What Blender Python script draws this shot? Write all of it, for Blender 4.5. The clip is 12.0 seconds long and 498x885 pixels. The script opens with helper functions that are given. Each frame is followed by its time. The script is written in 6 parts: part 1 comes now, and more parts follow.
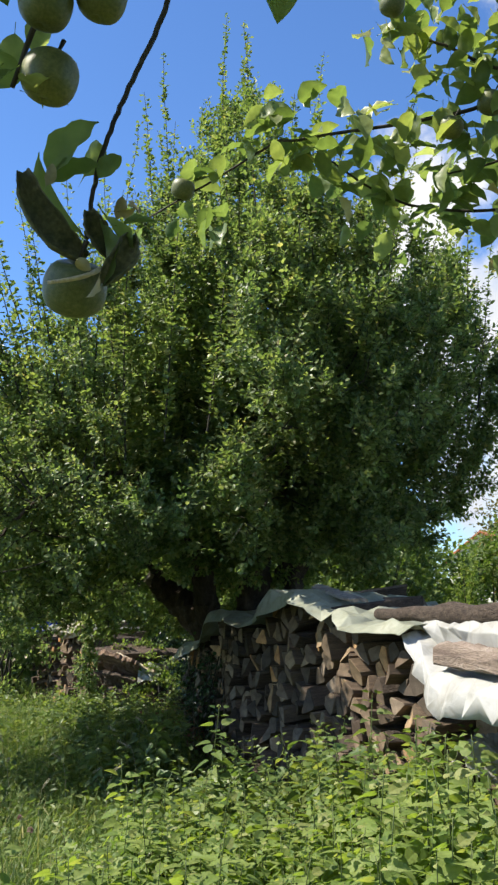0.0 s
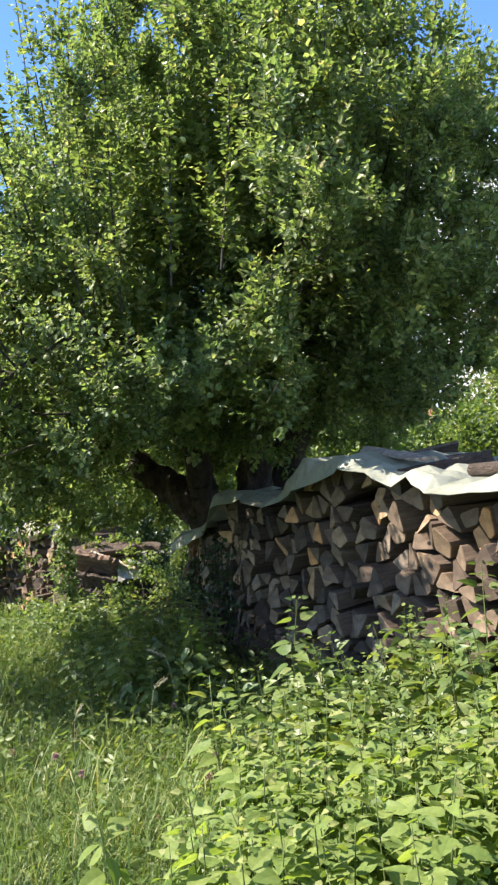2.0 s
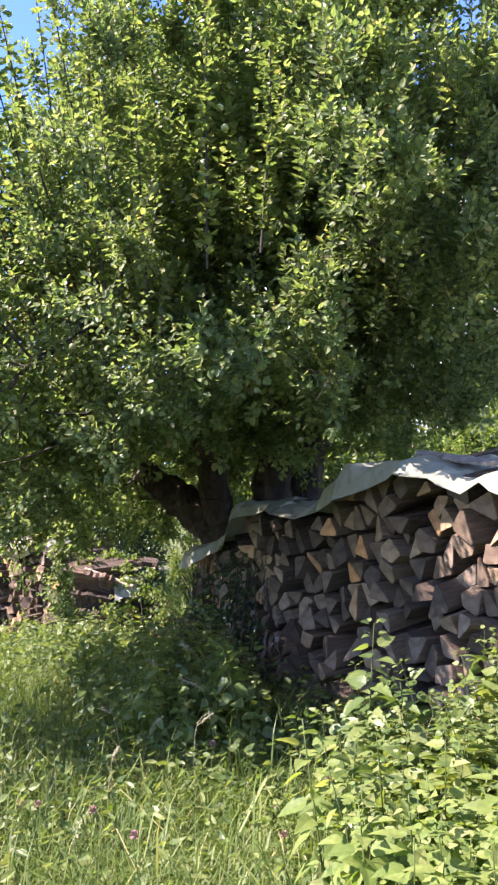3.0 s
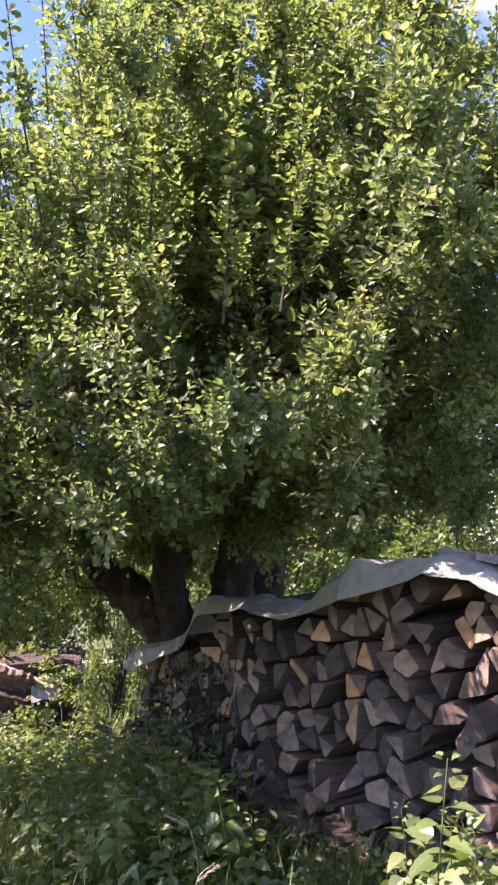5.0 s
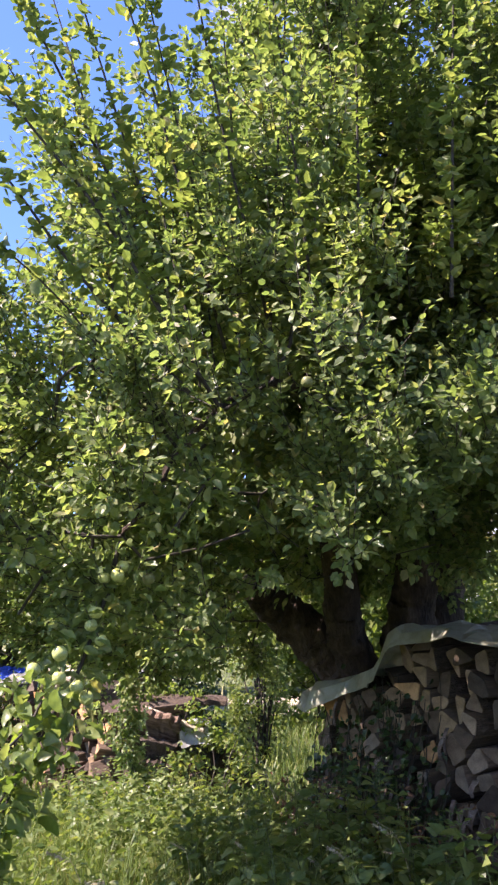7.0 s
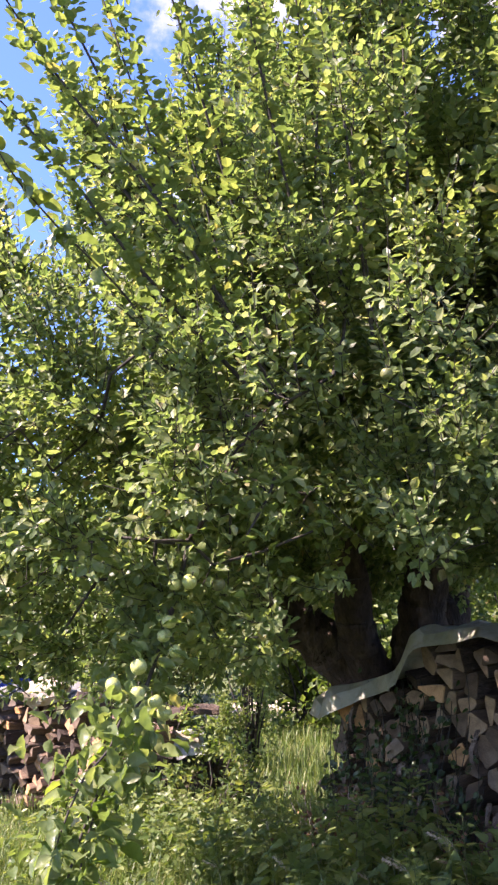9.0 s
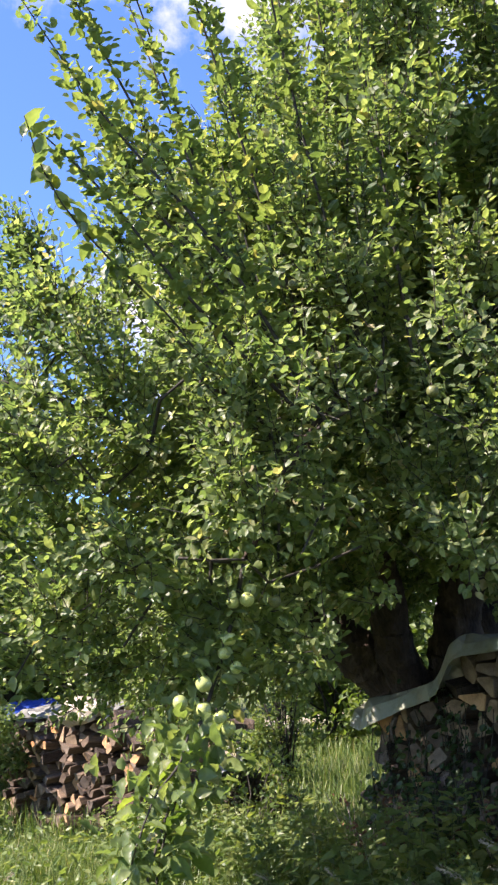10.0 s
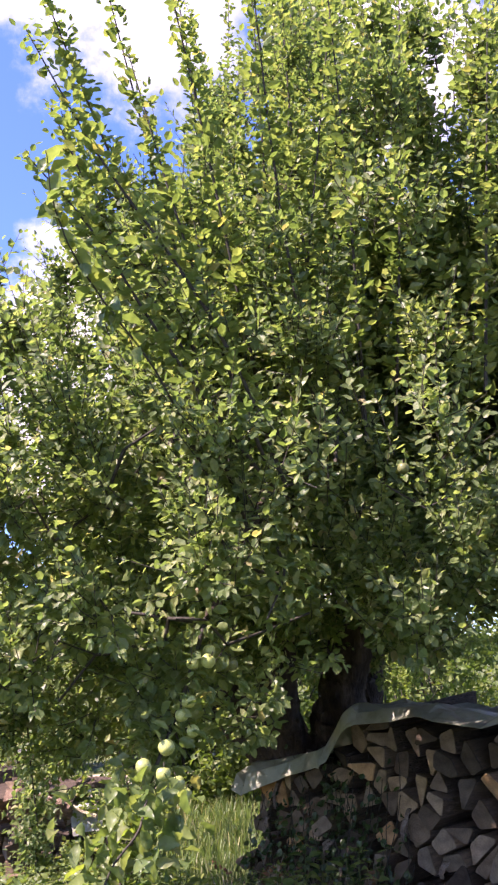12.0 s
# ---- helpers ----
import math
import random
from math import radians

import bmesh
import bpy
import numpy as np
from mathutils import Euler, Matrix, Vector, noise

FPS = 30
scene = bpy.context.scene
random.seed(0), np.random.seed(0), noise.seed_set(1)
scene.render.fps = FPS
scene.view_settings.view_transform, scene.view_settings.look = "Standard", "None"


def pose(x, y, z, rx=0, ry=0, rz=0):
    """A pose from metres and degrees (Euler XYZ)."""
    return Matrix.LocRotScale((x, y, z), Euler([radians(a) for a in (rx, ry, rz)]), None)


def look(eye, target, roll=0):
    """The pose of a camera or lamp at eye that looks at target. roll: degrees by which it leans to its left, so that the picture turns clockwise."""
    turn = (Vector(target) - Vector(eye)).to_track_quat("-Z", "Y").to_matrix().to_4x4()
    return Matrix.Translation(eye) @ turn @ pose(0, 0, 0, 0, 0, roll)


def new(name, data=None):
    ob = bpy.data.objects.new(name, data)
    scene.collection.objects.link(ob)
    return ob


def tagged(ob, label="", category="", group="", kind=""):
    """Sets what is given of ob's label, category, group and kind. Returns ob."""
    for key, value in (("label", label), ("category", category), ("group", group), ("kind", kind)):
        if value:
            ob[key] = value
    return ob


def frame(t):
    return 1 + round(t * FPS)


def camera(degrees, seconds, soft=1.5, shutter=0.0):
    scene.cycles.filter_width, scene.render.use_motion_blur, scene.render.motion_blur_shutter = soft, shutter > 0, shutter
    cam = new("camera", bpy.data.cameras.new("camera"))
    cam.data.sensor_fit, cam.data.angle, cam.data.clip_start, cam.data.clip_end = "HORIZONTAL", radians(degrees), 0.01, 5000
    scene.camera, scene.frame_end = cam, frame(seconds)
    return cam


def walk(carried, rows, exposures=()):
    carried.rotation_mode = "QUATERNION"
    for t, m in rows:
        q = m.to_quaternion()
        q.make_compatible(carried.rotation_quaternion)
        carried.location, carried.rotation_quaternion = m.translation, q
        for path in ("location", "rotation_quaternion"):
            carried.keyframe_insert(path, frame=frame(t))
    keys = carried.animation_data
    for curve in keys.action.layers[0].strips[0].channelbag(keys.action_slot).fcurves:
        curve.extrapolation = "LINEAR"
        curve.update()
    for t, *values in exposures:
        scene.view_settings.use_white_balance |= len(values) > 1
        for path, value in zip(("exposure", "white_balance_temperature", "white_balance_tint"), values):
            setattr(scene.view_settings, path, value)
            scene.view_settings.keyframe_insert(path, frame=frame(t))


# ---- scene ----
cam = camera(30.9, 12.0, soft=2.45)
METRES, EYE, TILT, LEAN, TURN = 5.0, 1.6, 9.0, 0.0, 0.0
ROWS = [
    (0.0, 0.0, 0.0, 0.0, 0.0, 0.0, -0.0),
    (0.5, -0.0381, 0.0505, -0.0131, -3.83, -2.88, -0.22),
    (1.0, -0.0594, 0.1169, -0.0254, -1.59, -2.99, 0.94),
    (1.5, -0.104, 0.1779, -0.0457, -0.84, -5.23, 2.79),
    (2.0, -0.1411, 0.2337, -0.0579, -5.83, -6.97, 3.67),
    (2.5, -0.1732, 0.2985, -0.0651, -6.43, -5.57, 3.49),
    (3.0, -0.2128, 0.3515, -0.0795, -8.07, -6.1, 3.41),
    (5.0, -0.2999, 0.5034, -0.1013, -14.85, -0.17, -0.63),
    (5.5, -0.3273, 0.534, -0.1072, -11.27, 0.79, -1.49),
    (6.0, -0.3421, 0.581, -0.1136, -7.31, 2.88, -0.09),
    (6.5, -0.3649, 0.6136, -0.1235, -7.99, 2.57, 0.86),
    (8.5, -0.4419, 0.6955, -0.134, -14.44, 1.42, 2.74),
    (9.0, -0.4615, 0.688, -0.1289, -13.51, 2.33, 2.86),
    (9.5, -0.478, 0.6814, -0.125, -11.91, 3.08, 3.79),
    (10.0, -0.4877, 0.6781, -0.1233, -12.61, 3.2, 4.6),
    (10.5, -0.499, 0.6762, -0.1221, -16.72, 3.56, 3.36),
    (11.0, -0.514, 0.6981, -0.1264, -21.41, 4.01, 3.23),
    (11.5, -0.5386, 0.7152, -0.1275, -23.69, 3.46, 1.56),
    (12.0, -0.5644, 0.7019, -0.115, -22.89, 6.11, -0.1),
]
walk(cam, [(t, pose(0, 0, EYE, TILT, LEAN, TURN) @ pose(METRES * x, METRES * y, METRES * z, 90 + pitch, roll, yaw)) for t, x, y, z, yaw, pitch, roll in ROWS],
     exposures=[(0.0, 1.08, 6500, 10), (0.5, 1.08, 6500, 11), (1.5, 1.35, 6500, 12), (2.5, 2.08, 6350, 25), (5.0, 2.22, 6450, 50), (5.5, 2.22, 6450, 50), (6.5, 1.83, 6600, 34), (8.5, 2.12, 6600, 42),
                (9.5, 1.98, 6550, 37), (10.5, 1.62, 6450, 20), (11.5, 1.68, 6500, 34), (12.0, 1.88, 6600, 42)])

# ---- world, sun ----
SUN_DIR = Vector((-0.62, -0.03, 0.77)).normalized()
SUN_EL = math.asin(SUN_DIR.z)
SUN_AZ = math.atan2(SUN_DIR.x, SUN_DIR.y)


def node(nt, kind, **values):
    n = nt.nodes.new(kind)
    for key, value in values.items():
        n.inputs[key.replace("_", " ")].default_value = value
    return n


def cloud_mask(nt, way, az, el, size, edge):
    """A soft round patch of sky about one direction, in degrees."""
    a, e = radians(az), radians(el)
    dot = nt.nodes.new("ShaderNodeVectorMath")
    dot.operation = "DOT_PRODUCT"
    dot.inputs[1].default_value = (math.sin(a) * math.cos(e), math.cos(a) * math.cos(e), math.sin(e))
    nt.links.new(way, dot.inputs[0])
    r = nt.nodes.new("ShaderNodeMapRange")
    r.inputs[1].default_value = math.cos(radians(size + edge))
    r.inputs[2].default_value = math.cos(radians(max(size - edge, 0)))
    nt.links.new(dot.outputs["Value"], r.inputs[0])
    return r.outputs[0]


def build_world():
    w = bpy.data.worlds.new("sky")
    scene.world = w
    w.use_nodes = True
    nt = w.node_tree
    nt.nodes.clear()
    out = nt.nodes.new("ShaderNodeOutputWorld")
    sky = nt.nodes.new("ShaderNodeTexSky")
    sky.sky_type = "NISHITA"
    sky.sun_disc = False
    sky.sun_elevation = SUN_EL
    sky.sun_rotation = SUN_AZ
    sky.air_density, sky.dust_density, sky.ozone_density = 1.0, 0.3, 4.0
    coord = nt.nodes.new("ShaderNodeTexCoord")
    way = coord.outputs["Generated"]
    total = None
    for az, el, size, edge in ((17, 14, 9, 6), (24, 8, 9, 6), (11, 22, 4, 5), (16, 42, 7, 6), (4, 43, 4, 5), (34, 38, 6, 5),
                               (60, 20, 14, 8), (-70, 25, 14, 9), (150, 30, 18, 10), (-140, 22, 14, 9)):
        m = cloud_mask(nt, way, az, el, size, edge)
        if total is None:
            total = m
        else:
            mx = nt.nodes.new("ShaderNodeMath")
            mx.operation = "MAXIMUM"
            nt.links.new(total, mx.inputs[0])
            nt.links.new(m, mx.inputs[1])
            total = mx.outputs[0]
    noise_tex = node(nt, "ShaderNodeTexNoise", Scale=7.0, Detail=10.0, Roughness=0.60)
    nt.links.new(way, noise_tex.inputs["Vector"])
    add = nt.nodes.new("ShaderNodeMath")
    add.operation = "MULTIPLY_ADD"
    add.inputs[1].default_value = 0.42
    nt.links.new(total, add.inputs[0])
    nt.links.new(noise_tex.outputs["Fac"], add.inputs[2])
    ramp = nt.nodes.new("ShaderNodeMapRange")
    ramp.interpolation_type = "SMOOTHSTEP"
    ramp.inputs[1].default_value, ramp.inputs[2].default_value = 0.70, 0.90
    nt.links.new(add.outputs[0], ramp.inputs[0])
    shade = node(nt, "ShaderNodeTexNoise", Scale=5.0, Detail=6.0)
    nt.links.new(way, shade.inputs["Vector"])
    grey = nt.nodes.new("ShaderNodeValToRGB")
    grey.color_ramp.elements[0].position, grey.color_ramp.elements[0].color = 0.35, (0.62, 0.68, 0.78, 1)
    grey.color_ramp.elements[1].position, grey.color_ramp.elements[1].color = 0.55, (1.0, 1.0, 1.0, 1)
    nt.links.new(shade.outputs["Fac"], grey.inputs[0])
    blue = node(nt, "ShaderNodeMix")
    blue.data_type, blue.blend_type = "RGBA", "MULTIPLY"
    blue.inputs[0].default_value = 1.0
    blue.inputs[7].default_value = SKY_TINT
    nt.links.new(sky.outputs[0], blue.inputs[6])
    bg = node(nt, "ShaderNodeBackground", Strength=SKY_STRENGTH)
    nt.links.new(blue.outputs[2], bg.inputs["Color"])
    cl = node(nt, "ShaderNodeBackground", Strength=CLOUD_STRENGTH)
    nt.links.new(grey.outputs[0], cl.inputs["Color"])
    mix = nt.nodes.new("ShaderNodeMixShader")
    nt.links.new(ramp.outputs[0], mix.inputs[0])
    nt.links.new(bg.outputs[0], mix.inputs[1])
    nt.links.new(cl.outputs[0], mix.inputs[2])
    nt.links.new(mix.outputs[0], out.inputs["Surface"])


SKY_STRENGTH, CLOUD_STRENGTH, SKY_TINT = 0.094, 0.52, (0.66, 0.87, 1.12, 1)
build_world()
sun = new("sun", bpy.data.lights.new("sun", "SUN"))
sun.data.energy, sun.data.angle, sun.data.color = 4.7, radians(0.53), (1.0, 0.94, 0.82)
sun.matrix_world = look(SUN_DIR * 50, (0, 0, 0))


# ---- materials ----
def base_mat(name):
    m = bpy.data.materials.new(name)
    m.use_nodes = True
    nt = m.node_tree
    return m, nt, nt.nodes["Principled BSDF"], nt.nodes["Material Output"]


def ramp_node(nt, fac, stops):
    r = nt.nodes.new("ShaderNodeValToRGB")
    els = r.color_ramp.elements
    while len(els) < len(stops):
        els.new(0.5)
    for e, (p, c) in zip(els, stops):
        e.position, e.color = p, (*c, 1)
    nt.links.new(fac, r.inputs[0])
    return r.outputs[0]


def mix_color(nt, fac, a, b, blend="MIX"):
    m = nt.nodes.new("ShaderNodeMix")
    m.data_type, m.blend_type = "RGBA", blend
    for value, socket in ((fac, m.inputs[0]), (a, m.inputs[6]), (b, m.inputs[7])):
        if isinstance(value, (int, float)):
            socket.default_value = value
        elif isinstance(value, tuple):
            socket.default_value = (*value, 1)
        else:
            nt.links.new(value, socket)
    return m.outputs[2]


def add_bump(nt, bsdf, height, strength, distance=0.01):
    b = node(nt, "ShaderNodeBump", Strength=strength, Distance=distance)
    nt.links.new(height, b.inputs["Height"])
    nt.links.new(b.outputs[0], bsdf.inputs["Normal"])


def leaf_mat(name, stops, glow, trans=0.4, rough=0.42, gloss=0.35, island=True):
    """Leaf: glossy top, light shining through, each leaf its own green."""
    m, nt, bsdf, out = base_mat(name)
    geo = nt.nodes.new("ShaderNodeNewGeometry")
    pick = geo.outputs["Random Per Island"]
    if not island:
        pick = nt.nodes.new("ShaderNodeObjectInfo").outputs["Random"]
    col = ramp_node(nt, pick, stops)
    coord = nt.nodes.new("ShaderNodeTexCoord")
    big = node(nt, "ShaderNodeTexNoise", Scale=1.3, Detail=3.0)
    fine = node(nt, "ShaderNodeTexNoise", Scale=70.0, Detail=3.0)
    nt.links.new(coord.outputs["Object"], big.inputs["Vector"])
    nt.links.new(coord.outputs["Object"], fine.inputs["Vector"])
    tone = ramp_node(nt, big.outputs["Fac"], ((0.3, (0.78, 0.84, 0.8)), (0.7, (1.15, 1.1, 0.95))))
    col = mix_color(nt, 1.0, col, tone, "MULTIPLY")
    tone2 = ramp_node(nt, fine.outputs["Fac"], ((0.3, (0.82, 0.85, 0.8)), (0.7, (1.12, 1.1, 1.05))))
    col = mix_color(nt, 1.0, col, tone2, "MULTIPLY")
    nt.links.new(col, bsdf.inputs["Base Color"])
    bsdf.inputs["Roughness"].default_value = rough
    bsdf.inputs["Specular IOR Level"].default_value = gloss
    add_bump(nt, bsdf, fine.outputs["Fac"], 0.25, 0.004)
    tr = nt.nodes.new("ShaderNodeBsdfTranslucent")
    nt.links.new(mix_color(nt, 1.0, col, glow, "MULTIPLY"), tr.inputs["Color"])
    mix = nt.nodes.new("ShaderNodeMixShader")
    mix.inputs[0].default_value = trans
    nt.links.new(bsdf.outputs[0], mix.inputs[1])
    nt.links.new(tr.outputs[0], mix.inputs[2])
    nt.links.new(mix.outputs[0], out.inputs["Surface"])
    return m


def rough_mat(name, stops, scale=8.0, detail=6.0, rough=0.85, bump=0.5, dist=0.01, stretch=(1, 1, 1), vary=0.0, fine=60.0, gloss=0.3, metal=0.0):
    """Noisy surface in two scales; vary: how far each piece differs in brightness."""
    m, nt, bsdf, out = base_mat(name)
    coord = nt.nodes.new("ShaderNodeTexCoord")
    mp = nt.nodes.new("ShaderNodeMapping")
    mp.inputs["Scale"].default_value = stretch
    nt.links.new(coord.outputs["Object"], mp.inputs["Vector"])
    a = node(nt, "ShaderNodeTexNoise", Scale=scale, Detail=detail, Roughness=0.6)
    b = node(nt, "ShaderNodeTexNoise", Scale=fine, Detail=4.0)
    nt.links.new(mp.outputs[0], a.inputs["Vector"])
    nt.links.new(mp.outputs[0], b.inputs["Vector"])
    col = ramp_node(nt, a.outputs["Fac"], stops)
    tone = ramp_node(nt, b.outputs["Fac"], ((0.3, (0.7, 0.7, 0.7)), (0.7, (1.2, 1.2, 1.2))))
    col = mix_color(nt, 1.0, col, tone, "MULTIPLY")
    if vary:
        info = nt.nodes.new("ShaderNodeObjectInfo")
        lo, hi = 1 - vary, 1 + vary
        tone3 = ramp_node(nt, info.outputs["Random"], ((0.0, (lo, lo, lo)), (0.5, (1, 0.98, 0.95)), (1.0, (hi, hi * 0.95, hi * 0.85))))
        col = mix_color(nt, 1.0, col, tone3, "MULTIPLY")
    nt.links.new(col, bsdf.inputs["Base Color"])
    bsdf.inputs["Roughness"].default_value = rough
    bsdf.inputs["Specular IOR Level"].default_value = gloss
    bsdf.inputs["Metallic"].default_value = metal
    h = nt.nodes.new("ShaderNodeMath")
    h.operation = "ADD"
    nt.links.new(a.outputs["Fac"], h.inputs[0])
    nt.links.new(b.outputs["Fac"], h.inputs[1])
    add_bump(nt, bsdf, h.outputs[0], bump, dist)
    return m


def end_grain_mat(name, vary_stops):
    """Cut end of a log: faint rings, saw marks, cracks, grey weathering that differs from log to log."""
    m, nt, bsdf, out = base_mat(name)
    coord = nt.nodes.new("ShaderNodeTexCoord")
    info = nt.nodes.new("ShaderNodeObjectInfo")
    col = ramp_node(nt, info.outputs["Random"], vary_stops)
    wave = node(nt, "ShaderNodeTexWave", Scale=26.0, Distortion=5.0, Detail=2.0)
    wave.wave_type, wave.rings_direction = "RINGS", "Y"
    nt.links.new(coord.outputs["Object"], wave.inputs["Vector"])
    ring = ramp_node(nt, wave.outputs["Fac"], ((0.0, (0.93, 0.92, 0.91)), (1.0, (1.04, 1.04, 1.03))))
    col = mix_color(nt, 1.0, col, ring, "MULTIPLY")
    n1 = node(nt, "ShaderNodeTexNoise", Scale=14.0, Detail=6.0, Roughness=0.65)
    nt.links.new(coord.outputs["Object"], n1.inputs["Vector"])
    stain = ramp_node(nt, n1.outputs["Fac"], ((0.30, (0.45, 0.43, 0.42)), (0.62, (1.15, 1.12, 1.08))))
    col = mix_color(nt, 1.0, col, stain, "MULTIPLY")
    nt.links.new(col, bsdf.inputs["Base Color"])
    bsdf.inputs["Roughness"].default_value = 0.85
    bsdf.inputs["Specular IOR Level"].default_value = 0.2
    n2 = node(nt, "ShaderNodeTexNoise", Scale=90.0, Detail=3.0)
    nt.links.new(coord.outputs["Object"], n2.inputs["Vector"])
    add_bump(nt, bsdf, n2.outputs["Fac"], 0.5, 0.006)
    return m


def sheet_mat(name, stops, trans=0.25, rough=0.4, crease=14.0):
    """Plastic sheeting: creased, dusty, a little light through it."""
    m, nt, bsdf, out = base_mat(name)
    coord = nt.nodes.new("ShaderNodeTexCoord")
    a = node(nt, "ShaderNodeTexNoise", Scale=3.0, Detail=8.0, Roughness=0.65)
    b = node(nt, "ShaderNodeTexNoise", Scale=crease, Detail=5.0, Distortion=1.2)
    c = node(nt, "ShaderNodeTexVoronoi", Scale=crease * 0.6)
    c.feature = "DISTANCE_TO_EDGE"
    for t in (a, b, c):
        nt.links.new(coord.outputs["Object"], t.inputs["Vector"])
    col = ramp_node(nt, a.outputs["Fac"], stops)
    spots = ramp_node(nt, b.outputs["Fac"], ((0.3, (0.75, 0.73, 0.68)), (0.5, (1, 1, 1))))
    col = mix_color(nt, 0.7, col, spots, "MULTIPLY")
    nt.links.new(col, bsdf.inputs["Base Color"])
    bsdf.inputs["Roughness"].default_value = rough
    h = nt.nodes.new("ShaderNodeMath")
    h.operation = "ADD"
    nt.links.new(b.outputs["Fac"], h.inputs[0])
    nt.links.new(c.outputs["Distance"], h.inputs[1])
    add_bump(nt, bsdf, h.outputs[0], 0.35, 0.02)
    tr = nt.nodes.new("ShaderNodeBsdfTranslucent")
    nt.links.new(col, tr.inputs["Color"])
    mix = nt.nodes.new("ShaderNodeMixShader")
    mix.inputs[0].default_value = trans
    nt.links.new(bsdf.outputs[0], mix.inputs[1])
    nt.links.new(tr.outputs[0], mix.inputs[2])
    nt.links.new(mix.outputs[0], out.inputs["Surface"])
    return m


APPLE_LEAF = leaf_mat("apple_leaf", ((0.0, (0.082, 0.120, 0.054)), (0.4, (0.126, 0.170, 0.075)), (0.8, (0.195, 0.232, 0.110)), (0.97, (0.26, 0.28, 0.155)), (1.0, (0.32, 0.26, 0.16))), (1.95, 2.1, 1.05), 0.45, 0.42, 0.28)
SHOOT_LEAF = leaf_mat("shoot_leaf", ((0.0, (0.105, 0.150, 0.058)), (0.6, (0.160, 0.205, 0.082)), (0.95, (0.225, 0.25, 0.11)), (1.0, (0.33, 0.28, 0.13))), (1.8, 1.9, 0.9), 0.42, 0.40, 0.38)
NETTLE_LEAF = leaf_mat("nettle_leaf", ((0.0, (0.078, 0.126, 0.038)), (0.5, (0.155, 0.212, 0.062)), (0.9, (0.235, 0.28, 0.095)), (1.0, (0.30, 0.29, 0.14))), (1.8, 1.9, 0.7), 0.42, 0.55, 0.2)
WEED_LEAF = leaf_mat("weed_leaf", ((0.0, (0.08, 0.13, 0.042)), (0.6, (0.14, 0.19, 0.065)), (1.0, (0.21, 0.24, 0.09))), (1.8, 1.8, 0.8), 0.40, 0.45, 0.4)
GRASS_BLADE = leaf_mat("grass_blade", ((0.0, (0.062, 0.112, 0.030)), (0.55, (0.115, 0.172, 0.048)), (0.88, (0.18, 0.225, 0.082)), (1.0, (0.36, 0.33, 0.19))), (1.6, 1.6, 0.8), 0.38, 0.45, 0.35)
FAR_LEAF = leaf_mat("hedge_leaf", ((0.0, (0.066, 0.105, 0.034)), (0.6, (0.12, 0.165, 0.052)), (1.0, (0.185, 0.215, 0.075))), (1.7, 1.9, 0.7), 0.38, 0.5, 0.3)
RUSSET_LEAF = leaf_mat("russet_leaf", ((0.0, (0.10, 0.10, 0.035)), (0.6, (0.17, 0.15, 0.055)), (1.0, (0.25, 0.20, 0.09))), (1.5, 1.4, 0.7), 0.3, 0.5, 0.3)
IVY_LEAF = leaf_mat("ivy_leaf", ((0.0, (0.02, 0.045, 0.012)), (0.7, (0.045, 0.085, 0.022)), (0.95, (0.08, 0.12, 0.035)), (1.0, (0.16, 0.13, 0.06))), (1.2, 1.4, 0.8), 0.2, 0.35, 0.5)
BARK = rough_mat("old_bark", ((0.3, (0.018, 0.013, 0.010)), (0.52, (0.062, 0.042, 0.031)), (0.74, (0.135, 0.100, 0.076))), 9, 8, 0.95, 1.0, 0.03, (1, 1, 0.35))
TWIG = rough_mat("twig_bark", ((0.3, (0.025, 0.021, 0.016)), (0.7, (0.07, 0.06, 0.046))), 20, 4, 0.8, 0.4, 0.004)
STEM = rough_mat("green_stem", ((0.3, (0.06, 0.09, 0.025)), (0.7, (0.12, 0.15, 0.045))), 12, 3, 0.6, 0.2, 0.002)
APPLE_SKIN = rough_mat("green_apple_skin", ((0.3, (0.24, 0.29, 0.085)), (0.55, (0.35, 0.40, 0.13)), (0.75, (0.47, 0.47, 0.19))), 14, 5, 0.32, 0.05, 0.002, vary=0.15, fine=160, gloss=0.5)
# Darker copy of the apple skin, with the shade under leaves put into it.
SHADED_SKIN = rough_mat("shaded_apple_skin", ((0.3, (0.085, 0.10, 0.035)), (0.55, (0.135, 0.15, 0.055)), (0.75, (0.20, 0.185, 0.085))), 14, 6, 0.45, 0.08, 0.002, vary=0.15, fine=160, gloss=0.4)
LOG_END = end_grain_mat("log_end", ((0.0, (0.064, 0.049, 0.037)), (0.3, (0.135, 0.100, 0.070)), (0.65, (0.215, 0.160, 0.108)), (0.82, (0.33, 0.235, 0.140)), (0.91, (0.42, 0.26, 0.135)), (1.0, (0.54, 0.28, 0.115))))
LOG_SPLIT = rough_mat("split_wood", ((0.3, (0.085, 0.064, 0.048)), (0.6, (0.17, 0.122, 0.085)), (0.8, (0.26, 0.19, 0.13))), 10, 6, 0.85, 0.6, 0.008, (6, 0.6, 6), 0.3)
LOG_BARK = rough_mat("log_bark", ((0.3, (0.05, 0.037, 0.028)), (0.6, (0.12, 0.09, 0.068)), (0.8, (0.22, 0.19, 0.16))), 16, 7, 0.95, 1.0, 0.02, (3, 0.8, 3), 0.25)
LOG_END_GREY = end_grain_mat("weathered_log_end", ((0.0, (0.064, 0.052, 0.041)), (0.4, (0.135, 0.107, 0.080)), (0.8, (0.222, 0.176, 0.130)), (1.0, (0.36, 0.26, 0.165))))
